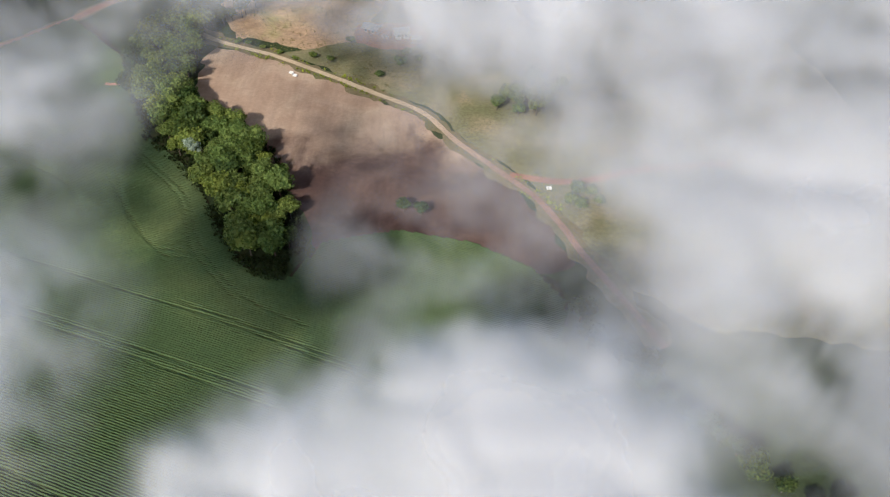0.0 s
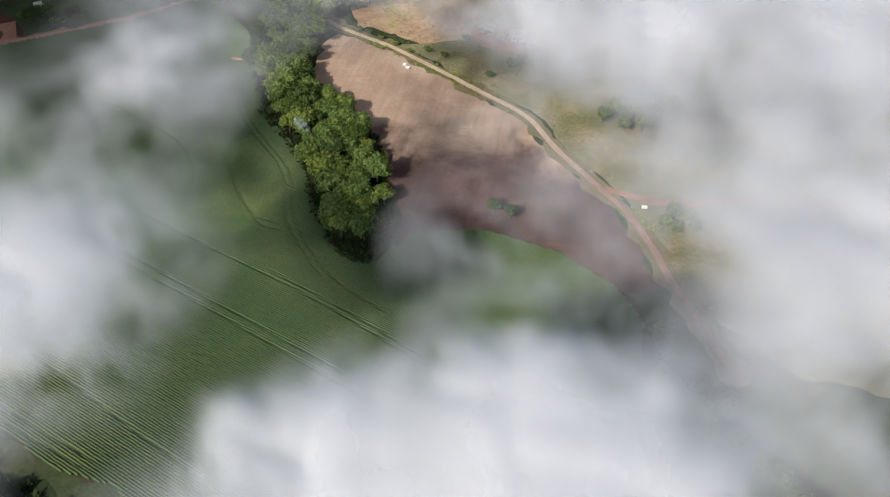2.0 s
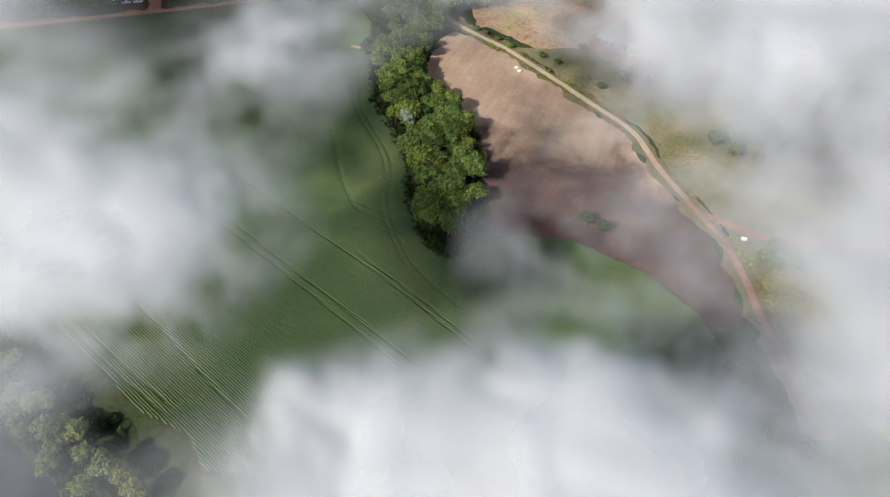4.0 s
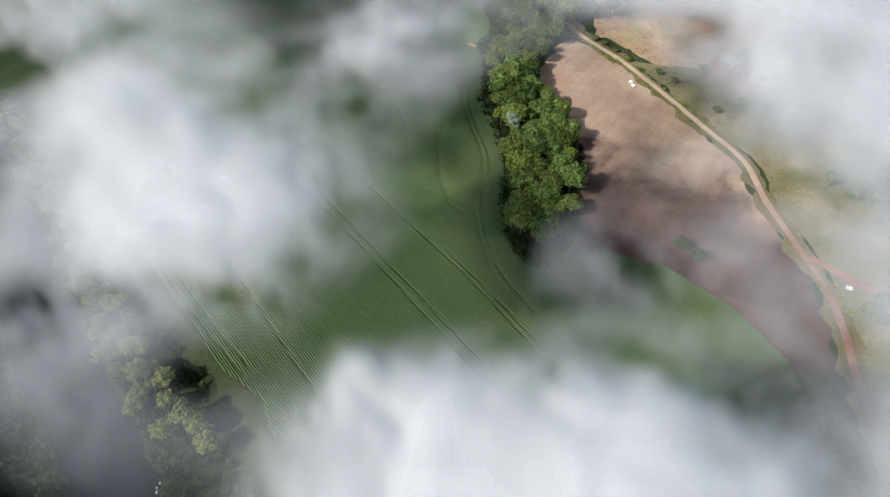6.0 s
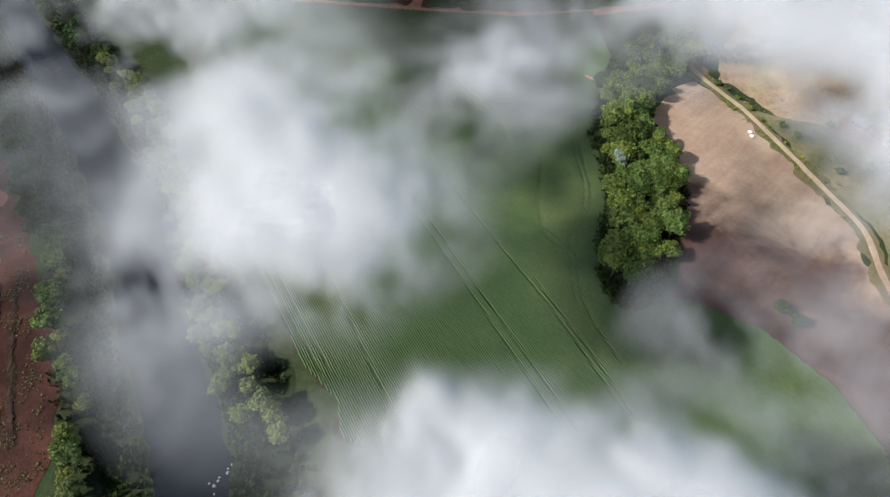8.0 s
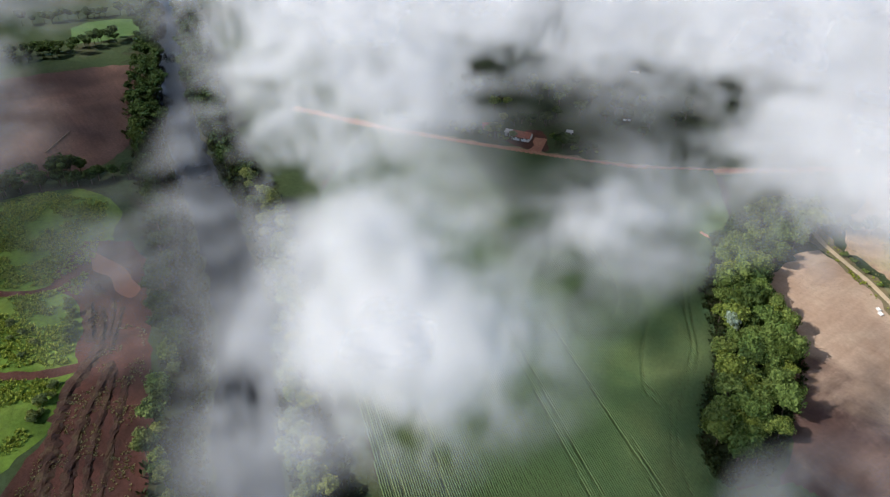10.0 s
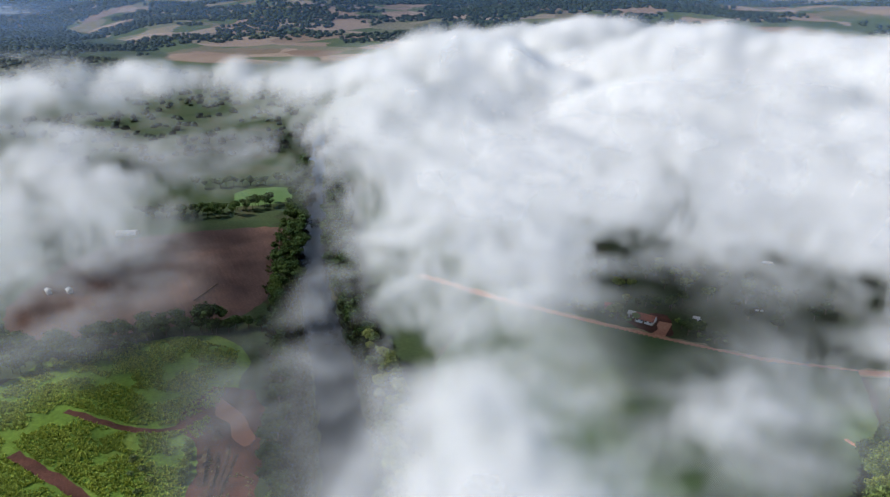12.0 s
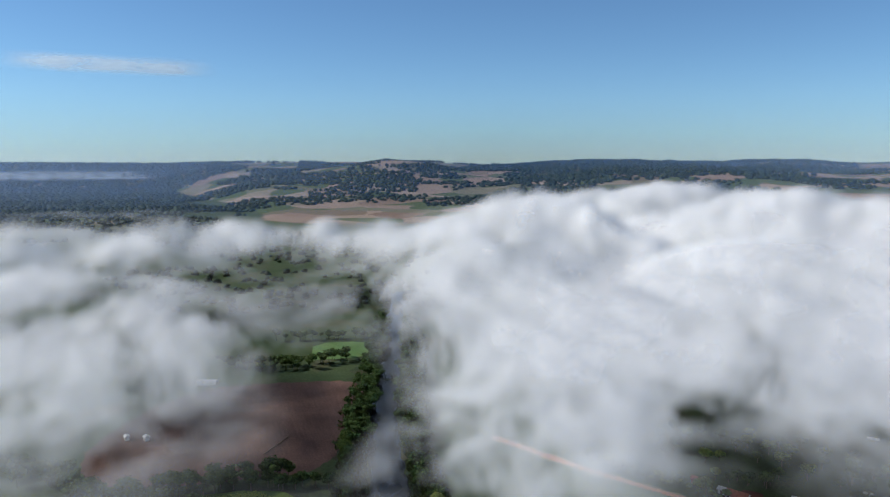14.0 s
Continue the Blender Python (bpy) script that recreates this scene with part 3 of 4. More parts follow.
FOREST = [(-112, 215), (-116, 236), (-115, 257), (-103, 269), (-95, 257), (-91, 247), (-93, 226), (-90, 212), (-75, 197), (-63.5, 188), (-55, 172), (-46, 154), (-41, 140), (-44, 128), (-54, 131), (-64, 145), (-72.5, 162), (-81, 175), (-96, 189)]
fill(lambda r, x, y: "forest" if r.uniform() < 0.8 else "deep", FOREST, 6.0, 1.04, "forest strip", 1)
plant("pale", -77.5, 173.5, 1.0, "forest strip")
along(lambda r, x, y: "willow", [(-262, 93), (-243, 91), (-214, 86), (-176, 71), (-146, 59), (-122, 47.5), (-101, 42), (-86, 40), (-78, 36)], 3.8, 2.6, 0.9, "river bank trees", 2)
along(lambda r, x, y: "willow" if r.uniform() < 0.7 else "forest", [(-240, 87), (-210, 80), (-172, 65), (-142, 53), (-116, 41), (-92, 35)], 5.5, 2.4, 0.8, "river bank trees", 22)
along(lambda r, x, y: "deep", [(-338, 70), (-318, 64), (-300, 60), (-281, 54), (-262, 53), (-240, 48), (-204, 35), (-189, 34), (-172, 28)], 4.2, 3.6, 1.0, "river bank trees", 3)
along(lambda r, x, y: "willow" if r.uniform() < 0.5 else "forest", [(-176, 27), (-152, 19), (-133, 11), (-117, 6), (-98, -4)], 3.8, 3.2, 0.9, "river bank trees", 4)
along(lambda r, x, y: "deep", [(-315, -48), (-309, -21), (-312, 6), (-306, 30), (-300, 48)], 4.0, 3.2, 0.85, "hedge trees", 5)


def tree_belt(name, lines, spacing, spread, size, seed, label):
    """Rows of far trees, joined into one mesh of leafy crowns and stems."""
    r = np.random.default_rng(seed)
    shapes = [crown_mesh("belt_crown", 300 + k, 4.0, 9.0, 0.6, 6, 170, LEAVES_DEEP) for k in range(3)]
    bm = bmesh.new()
    for line in lines:
        for x, y in curve_points(line, spacing):
            x, y = x + r.uniform(-spread, spread), y + r.uniform(-spread, spread)
            k = size * r.uniform(0.65, 1.2)
            before = len(bm.verts)
            bm.from_mesh(shapes[int(r.integers(0, 3))])
            bm.verts.ensure_lookup_table()
            m = pose(x, y, 0, 0, 0, r.uniform(0, 360)) @ Matrix.Diagonal((k, k, k, 1))
            bmesh.ops.transform(bm, matrix=m, verts=bm.verts[before:])
            bmesh.ops.create_cone(bm, segments=5, radius1=0.25, radius2=0.12, depth=5 * k, matrix=Matrix.Translation((x, y, 2.4 * k)))
    me = bpy.data.meshes.new(name)
    bm.to_mesh(me)
    bm.free()
    me.materials.append(LEAVES_DEEP)
    return tagged(new(name, me), label, "trees", kind="stuff")


tree_belt("river_woods", [[(-640, 166), (-600, 150), (-520, 124), (-430, 95), (-375, 78), (-342, 71)], [(-600, 158), (-520, 132), (-430, 102), (-350, 80)],
                          [(-620, 186), (-540, 158), (-460, 134), (-380, 110), (-300, 96), (-268, 92)], [(-560, 172), (-440, 138), (-330, 106)]], 5.0, 4.0, 1.0, 31, "dark green woods lining both river banks")
tree_belt("hedge_woods", [[(-520, 10), (-500, 30), (-492, 55), (-494, 75), (-504, 102)], [(-510, 20), (-500, 60), (-510, 98)], [(-575, 60), (-570, 100), (-560, 128)], [(-352, -84), (-340, -62), (-318, -50)], [(-318, -48), (-313, -21), (-316, 6), (-310, 28)], [(-322, -60), (-320, -20), (-321, 8), (-314, 36)], [(-300, -62), (-304, -40), (-303, -10)], [(-372, -90), (-350, -75), (-330, -58)]], 4.6, 4.0, 1.05, 32, "dark hedge of trees behind the ploughed field")

along(lambda r, x, y: "willow" if r.uniform() < 0.4 else "bush", [(-285, 178), (-262, 193), (-246, 204), (-236, 210), (-229, 213.5)], 3.0, 1.3, 0.9, "farm hedge", 8)
along(lambda r, x, y: "deep", [(-242, 226), (-238, 233), (-233, 240), (-238, 246)], 3.4, 2.2, 0.75, "farm grove", 18)
plant("willow", -247.5, 224.0, 0.8, "farm grove")
along(lambda r, x, y: "deep" if r.uniform() < 0.4 else "bush", [(-219, 232), (-212, 229), (-204, 230), (-196, 238)], 2.4, 2.2, 0.8, "farm hedge", 9)
fill(lambda r, x, y: "deep" if r.uniform() < 0.6 else "forest", [(-285, 205), (-262, 222), (-250, 238), (-228, 258), (-196, 262), (-180, 285), (-200, 320), (-260, 300), (-310, 250)], 14, 0.85, "farm grove", 10)
for bx, by, bs in ((-50, 238, 0.9), (-43, 235, 0.9), (-37, 249, 1.0), (-24, 225, 1.0), (-17, 233, 1.3), (-15, 240, 1.2), (-10, 236, 1.0), (-70, 244, 0.7), (-63, 240.5, 0.6), (-76, 247, 0.8), (-80, 248, 0.9), (-57, 237, 0.5)):
    plant("bush", bx, by, bs, "pasture bushes")
fill(lambda r, x, y: "forest", [(14, 205), (24, 200), (38, 203), (44, 216), (28, 222)], 6, 0.8, "pasture trees", 11)
fill(lambda r, x, y: "forest" if r.uniform() < 0.5 else "willow", [(33, 163), (36, 150), (46, 152), (50, 163)], 5, 0.55, "pasture trees", 12)
along(lambda r, x, y: "deep", [(32, 110), (41, 102), (48, 92), (56, 78), (66, 70), (78, 60)], 5, 3, 0.9, "creek trees", 13)
for bx, by in ((-12, 152), (-7, 151)):
    plant("deep", bx, by, 0.6, "field trees")
along(lambda r, x, y: "deep", [(-100, 258), (-84, 268), (-82, 285)], 5, 3, 0.9, "road trees", 14)
along(lambda r, x, y: "bush", [(-220, 8.5), (-213, 8), (-206, 6.5), (-199, 5)], 2.4, 1.0, 0.85, "meadow bushes", 15)
along(lambda r, x, y: "shrub", [(-181, -3), (-174, -8), (-168, -11)], 2.2, 1.4, 1.3, "meadow bushes", 16)
along(lambda r, x, y: "shrub", [(-222, -6), (-206, -8), (-196, -9)], 5, 4.0, 0.9, "meadow bushes", 17)


# ---- far woods ----
def far_woods():
    r = np.random.default_rng(44)
    n = 110000
    az, q = np.radians(r.uniform(15, 128, n)), np.sqrt(r.uniform(700 ** 2, 4700 ** 2, n))
    x, y = -np.sin(az) * q, np.cos(az) * q
    wood = fbm(x / 300, y / 300, 4, 12)
    west = smooth(84, 96, np.degrees(az)) * smooth(1500, 2300, q)
    deg = np.degrees(az)
    east = smooth(40, 46, deg) * (1 - smooth(64, 68, deg)) * smooth(2000, 2500, q)
    keep = (wood + 0.30 * west + 0.13 * east - 0.05 * (1 - west) * (1 - east) * smooth(1800, 2300, q) > 0.455) & (r.uniform(size=n) < np.clip((q - 500) / 2200, 0.6, 1))
    x, y, q = x[keep][:38000], y[keep][:38000], q[keep][:38000]
    ico = bmesh.new()
    bmesh.ops.create_icosphere(ico, subdivisions=1, radius=1)
    shape = np.array([v.co[:] for v in ico.verts])
    tri = np.array([[v.index for v in f.verts] for f in ico.faces])
    ico.free()
    size = r.uniform(0.6, 1.2, len(x)) * np.interp(q, (700, 4500), (5, 12))
    co = shape[None] * (1 + 0.3 * r.normal(size=(len(x), len(shape), 1)).clip(-1, 1)) * size[:, None, None] * np.array((1, 1, 0.75))
    co += np.stack([x, y, terrain(x, y) + size * 0.35], -1)[:, None]
    faces = (tri[None] + (np.arange(len(x)) * len(shape))[:, None, None]).reshape(-1, 3)
    me = bpy.data.meshes.new("far_woods")
    me.vertices.add(co.shape[0] * co.shape[1])
    me.vertices.foreach_set("co", co.astype(np.float32).ravel())
    me.loops.add(len(faces) * 3)
    me.loops.foreach_set("vertex_index", faces.astype(np.int32).ravel())
    me.polygons.add(len(faces))
    me.polygons.foreach_set("loop_start", np.arange(0, len(faces) * 3, 3, dtype=np.int32))
    me.materials.append(LEAVES_FAR)
    me.update(calc_edges=True)
    return me


tagged(new("far_woods", far_woods()), "dark woods scattered over the valley and hills", "woods", kind="stuff")


# ---- houses ----
def house(x, y, turn, w, d, h, rise, roof_mat, wall_mat, label, over=0.5, windows=2):
    """A small gabled house: four walls, a two-sided roof, a door and windows."""
    e = new("house")
    tagged(e, label, "house")
    for x0, y0, x1, y1 in ((-w / 2, -d / 2, w / 2, -d / 2 + 0.2), (-w / 2, d / 2 - 0.2, w / 2, d / 2), (-w / 2, -d / 2 + 0.2, -w / 2 + 0.2, d / 2 - 0.2), (w / 2 - 0.2, -d / 2 + 0.2, w / 2, d / 2 - 0.2)):
        part("wall", box(x0, y0, 0, x1, y1, h), wall_mat, e)
    for s in (-1, 1):
        bm = bmesh.new()
        n = 8
        for k in range(n):
            a, b = -w / 2 - over + (w + 2 * over) * k / n, -w / 2 - over + (w + 2 * over) * (k + 1) / n
            lift = 0.03 * (k % 2)
            low, top = (s * (d / 2 + over), h - rise * over / (d / 2) + lift), (0, h + rise + lift)
            v = [bm.verts.new(p) for p in ((a, low[0], low[1]), (b, low[0], low[1]), (b, top[0], top[1]), (a, top[0], top[1]))]
            f = bm.faces.new(v)
            up = bmesh.ops.extrude_face_region(bm, geom=[f])
            bmesh.ops.translate(bm, verts=[g for g in up["geom"] if isinstance(g, bmesh.types.BMVert)], vec=(0, 0, 0.12))
        part("roof", bm, roof_mat, e)
    for s in (-1, 1):
        bm = bmesh.new()
        v = [bm.verts.new(p) for p in ((s * (w / 2 - 0.1), -d / 2 + 0.1, h), (s * (w / 2 - 0.1), d / 2 - 0.1, h), (s * (w / 2 - 0.1), 0, h + rise))]
        up = bmesh.ops.extrude_face_region(bm, geom=[bm.faces.new(v)])
        bmesh.ops.translate(bm, verts=[g for g in up["geom"] if isinstance(g, bmesh.types.BMVert)], vec=(-s * 0.15, 0, 0))
        part("gable", bm, wall_mat, e)
    part("door", box(-0.45, -d / 2 - 0.05, 0, 0.45, -d / 2 - 0.003, 2.05), TIMBER, e, "brown timber door")
    for k in range(windows):
        cx = (k + 0.5) / windows * w - w / 2 if windows > 1 else w / 3
        cx += 0.9 if abs(cx) < 0.95 else 0
        f = part("window", box(cx - 0.6, -d / 2 - 0.06, 0.95, cx + 0.6, -d / 2 - 0.003, 2.05), WHITE, e)
        part("pane", box(cx - 0.5, -d / 2 - 0.08, 1.05, cx + 0.5, -d / 2 - 0.063, 1.95), GLASS_DARK, f)
    e.matrix_basis = pose(x, y, 0.1, 0, 0, turn)
    return e


house(-228.3, 220.0, 30, 8.6, 6.2, 2.1, 1.7, TILE_RED, WHITE, "farmhouse with red tile roof and white walls", windows=4)
house(-235.6, 218.0, 30, 3.2, 3.6, 2.0, 0.8, SHEET_GREY, WHITE, "small annex with pale roof beside the farmhouse", windows=1)
house(-247.0, 214.0, 38, 5.6, 3.4, 2.3, 0.9, TILE_RED, WALL_PINK, "low red-roofed shed behind shrubs", windows=1)
house(-217.4, 241.5, 40, 2.4, 2.0, 2.2, 0.6, SHEET_GREY, WHITE, "small white shed by the trees", windows=1)
house(-17.4, 254.5, 8, 5.4, 4.6, 2.5, 0.9, SHEET_GREY, WHITE, "white house with pale grey sheet roof", windows=2)
house(-29.5, 257.8, -24, 6.2, 4.0, 2.4, 0.7, SHEET_GREY, WALL_PINK, "house with weathered pale metal roof", windows=2)
house(-23.4, 254.0, -30, 3.6, 2.6, 2.2, 0.6, TILE_RED, WALL_PINK, "small shed with orange-red roof", windows=1)
house(-11.5, 250.0, 5, 3.0, 2.4, 2.0, 0.4, SHEET_GREY, TIMBER, "open timber lean-to beside the white house", windows=1)
house(-391, -41, 20, 2.6, 2.2, 2.2, 0.6, SHEET_GREY, WHITE, "distant white hut on the ploughed field", windows=1)
house(-387, -31, 20, 2.6, 2.2, 2.2, 0.6, SHEET_GREY, WHITE, "distant white hut on the ploughed field", windows=1)


def tunnel(x, y, turn, length, width, label):
    """A half-round plastic tunnel with end walls and hoops."""
    e = new("polytunnel")
    tagged(e, label, "greenhouse")
    bm = bmesh.new()
    n = 12
    rings = [[bm.verts.new((sx * length / 2, math.cos(math.pi * k / n) * width / 2, math.sin(math.pi * k / n) * width * 0.42)) for k in range(n + 1)] for sx in (-1, 1)]
    for k in range(n):
        bm.faces.new((rings[0][k], rings[0][k + 1], rings[1][k + 1], rings[1][k]))
    bm.faces.new(rings[0])
    bm.faces.new(rings[1][::-1])
    part("cover", bm, SHEET_GREY, e)
    for k in range(5):
        bm = bmesh.new()
        at = -length / 2 + length * k / 4
        for j in range(n):
            p, q = (Vector((at, math.cos(math.pi * i / n) * width / 2, math.sin(math.pi * i / n) * width * 0.42)) * 1.01 for i in (j, j + 1))
            d = q - p
            bmesh.ops.create_cone(bm, segments=5, radius1=0.06, radius2=0.06, depth=d.length, matrix=Matrix.Translation((p + q) / 2) @ d.to_track_quat("Z", "Y").to_matrix().to_4x4())
        part("hoop", bm, SHEET_GREY, e)
    e.matrix_basis = pose(x, y, 0.06, 0, 0, turn)
    return e


tunnel(-478, 1, 70, 13, 7, "pale grey plastic tunnel at the edge of the ploughed field")
tunnel(-259, 337, 40, 5.5, 2.2, "small white plastic tunnel in the grass")


def trough(x, y, turn, label):
    """An open white tub on two feet."""
    e = new("feed_trough")
    tagged(e, label, "trough", group="white troughs")
    bm = box(-0.8, -0.45, 0.15, 0.8, 0.45, 0.75)
    top = max(bm.faces, key=lambda f: f.calc_center_median().z)
    bmesh.ops.inset_region(bm, faces=[top], thickness=0.1)
    bmesh.ops.translate(bm, verts=top.verts, vec=(0, 0, -0.4))
    part("tub", bm, WHITE, e)
    for s in (-0.5, 0.5):
        part("foot", box(s - 0.1, -0.4, 0, s + 0.1, 0.4, 0.15), SHEET_GREY, e)
    e.matrix_basis = pose(x, y, 0.1, 0, 0, turn)


trough(31.4, 163.1, 5, "white water trough beside the dirt road")
trough(-56.6, 227.0, -30, "white feed trough at the field edge")
trough(-55.0, 225.2, -20, "white feed trough at the field edge")
trough(-213.5, 277.5, 20, "white trough in the farm pasture")
trough(-212.0, 279.0, 60, "white trough in the farm pasture")



def mound(points, width, height, material, label):
    """A long bank of thrown-up soil with an uneven crest."""
    line = curve_points(points, 1.2)
    verts, faces = [], []
    prof = ((-1, -0.06), (-0.6, 0.45), (-0.15, 0.95), (0.25, 1.0), (0.65, 0.4), (1, -0.06))
    n = len(line)
    for k, (x, y) in enumerate(line):
        (x0, y0), (x1, y1) = line[max(0, k - 1)], line[min(n - 1, k + 1)]
        d = Vector((x1 - x0, y1 - y0, 0)).normalized()
        end = min(1, k / 4, (n - 1 - k) / 4)
        for j, (s, h) in enumerate(prof):
            wob = float(value_noise(np.array(k / 2.5 + 31 * j), np.array(x), 9))
            verts.append((x - d.y * s * width / 2 * (0.4 + 1.2 * wob), y + d.x * s * width / 2 * (0.4 + 1.2 * wob), 0.09 + 0.7 * height * h * end * (0.5 + wob) - 0.03))
    for k in range(n - 1):
        for j in range(len(prof) - 1):
            a = k * len(prof) + j
            faces.append((a + 1, a + len(prof) + 1, a + len(prof), a))
    ob = tagged(new("soil_bank", mesh_of("soil_bank", verts, faces, material)), label, "soil bank", group="soil banks")
    return ob


MUD = earth("mud", (0.035, 0.02, 0.015), (0.065, 0.034, 0.025), (0.10, 0.075, 0.04), 0.25, 1.4, relief=0.9)
for line, wide_m, high_m in (
        ([(-192, 13), (-185, 8), (-173, -2), (-153, -10), (-131, -18), (-118, -24)], 3.0, 0.9),
        ([(-182, 13), (-175, 9.5), (-157, -2), (-128, -13), (-112, -19)], 2.4, 0.8),
        ([(-178, 13), (-168, 9), (-150, 0), (-125, -9)], 1.8, 0.6),
        ([(-172, 15.5), (-147.5, 4), (-122.5, -6.5)], 1.6, 0.5),
        ([(-216, 15), (-205, 12.5), (-194, 10)], 2.6, 1.3),
        ([(-211, 17.5), (-201, 15.5), (-190, 12)], 1.8, 1.0),
        ([(-207, 23.5), (-193, 17), (-186, 14)], 1.5, 0.6),
        ([(-214, 22), (-204, 19.5), (-192, 14.5)], 1.3, 0.4),
        ([(-234, 14), (-226, 18), (-218, 20)], 3.0, 0.7)):
    mound(line, wide_m * 1.5, high_m * 0.85, MUD, "rutted bank of dark red mud with weeds")


def tufts(name, x, y, size, material, label, category, seed, blades=7, lift=0.0):
    """Many small clumps of blades or leaves, each bent its own way."""
    r = np.random.default_rng(seed)
    n = len(x)
    a = r.uniform(0, 6.283, (n, blades))
    lean, tall = r.uniform(0.25, 0.9, (n, blades)), r.uniform(0.5, 1.1, (n, blades))
    sz = (size * r.uniform(0.6, 1.4, n))[:, None]
    ca, sa = np.cos(a), np.sin(a)
    w = 0.22
    root = np.stack([x[:, None] + 0.12 * sz * ca, y[:, None] + 0.12 * sz * sa, np.full_like(a, 0.04 + lift)], -1)
    tip = root + np.stack([ca * lean * sz, sa * lean * sz, tall * sz], -1)
    mid = (root + tip) / 2 + np.stack([0 * ca, 0 * ca, 0.18 * tall * sz], -1)
    across = np.stack([-sa * w * sz, ca * w * sz, 0 * ca], -1)
    co = np.stack([root, mid - across, tip, mid + across], 2).reshape(-1, 3)
    quads = np.arange(len(co)).reshape(-1, 4)
    return tagged(new(name, raw_mesh(name, co, quads, material)), label, category, kind="stuff")


def scatter(poly, count, seed, grain=9.0, cut=0.45, keep_off=(), clear=1.5):
    r = np.random.default_rng(seed)
    xs, ys = [p[0] for p in poly], [p[1] for p in poly]
    x, y = r.uniform(min(xs), max(xs), count * 6), r.uniform(min(ys), max(ys), count * 6)
    ok = inside(poly, x, y) & (fbm(x / grain, y / grain, 3, seed) > cut)
    for line in keep_off:
        ok &= far_from(line, x, y) > clear
    return x[ok][:count], y[ok][:count]


GRASS = foliage("grass_blades", (0.15, 0.21, 0.035), (0.36, 0.42, 0.08))
WEEDS = foliage("weeds", (0.13, 0.13, 0.06), (0.36, 0.34, 0.18))
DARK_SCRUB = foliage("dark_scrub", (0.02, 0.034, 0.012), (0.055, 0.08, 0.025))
TRACK_A = [(-240, -46), (-216, -30.5), (-197, -19), (-187, -4.5), (-184, 8), (-180, 21)]
TRACK_B = [(-262, -30), (-238, -8), (-232, 6), (-238, 20)]
mx, my = scatter([(-310, -40), (-306, 20), (-282, 38), (-258, 30), (-212, 9), (-187, 3), (-162, -14), (-152, -58), (-250, -78)], 15000, 51, 8, 0.40, (TRACK_A, TRACK_B), 2.4)
tufts("tall_grass", mx, my, 0.75, GRASS, "tufts of tall yellow-green meadow grass", "grass", 52)
wx_, wy_ = scatter([(-212, 13), (-187, 6), (-166, -4), (-140, -24), (-108, -28), (-112, -4), (-150, 13), (-190, 26)], 1500, 53, 5, 0.52, (TRACK_A,), 2.2)
tufts("yard_weeds", wx_, wy_, 0.42, WEEDS, "sparse weeds on the red mud", "weeds", 54)
bank_line = curve_points(RIVER[3:-1], 6)
r_ = np.random.default_rng(55)
pick, t_ = r_.integers(0, len(bank_line) - 1, 9000), r_.uniform(0, 1, 9000)
bl = np.array(bank_line)
base_xy = bl[pick] * (1 - t_[:, None]) + bl[pick + 1] * t_[:, None] + r_.normal(size=(9000, 2)) * 13
away = far_from(bank_line, base_xy[:, 0], base_xy[:, 1])
good = (away > 9.5) & (away < 26) & ~inside(SOY_EDGE, base_xy[:, 0], base_xy[:, 1])
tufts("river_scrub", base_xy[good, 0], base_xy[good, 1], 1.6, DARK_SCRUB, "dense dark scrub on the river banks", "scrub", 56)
px_, py_ = scatter([(-60, 241), (-42, 229), (-22, 216), (-4, 207), (6, 222), (30, 240), (20, 300), (-36, 300), (-80, 300), (-84, 256)], 1600, 57, 6, 0.52)
tufts("pasture_tufts", px_, py_, 0.38, WEEDS, "dry and green tufts in the pasture", "grass", 58)
vx, vy = scatter([(-90, 253), (-88, 247), (-45, 224), (-8, 199), (26, 156), (40, 150), (14, 178), (-24, 218), (-64, 243)], 1500, 59, 4, 0.42, (MAIN_ROAD,), 1.7)
tufts("verge_grass", vx, vy, 0.7, GRASS, "green grass along the road edge", "grass", 60)
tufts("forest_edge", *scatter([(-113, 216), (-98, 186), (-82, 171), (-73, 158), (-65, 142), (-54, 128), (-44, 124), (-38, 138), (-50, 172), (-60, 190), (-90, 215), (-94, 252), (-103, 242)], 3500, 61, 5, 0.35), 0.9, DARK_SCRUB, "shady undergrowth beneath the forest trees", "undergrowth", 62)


# ---- stones in the river ----
def river_stone(x, y, size, seed):
    """A low worn boulder, its top dry and pale above the water."""
    bm = bmesh.new()
    bmesh.ops.create_icosphere(bm, subdivisions=2, radius=size)
    r = random.Random(seed)
    ph = [r.uniform(0, 6.3) for _ in range(3)]
    for v in bm.verts:
        k = 1 + 0.22 * math.sin(v.co.x * 3 / size + ph[0]) * math.sin(v.co.y * 3 / size + ph[1]) + 0.12 * math.sin(v.co.z * 5 / size + ph[2])
        v.co = Vector((v.co.x * k * 1.3, v.co.y * k, v.co.z * k * 0.6))
    me = bpy.data.meshes.new("river_stone")
    bm.to_mesh(me)
    bm.free()
    me.materials.append(STONE)
    ob = tagged(new("river_stone", me), "pale worn stone standing out of dark river water", "stone", group="river stones")
    ob.matrix_basis = pose(x + r.uniform(-0.7, 0.7), y + r.uniform(-0.5, 0.5), 0.04 + size * 0.08, 0, 0, r.uniform(0, 360))


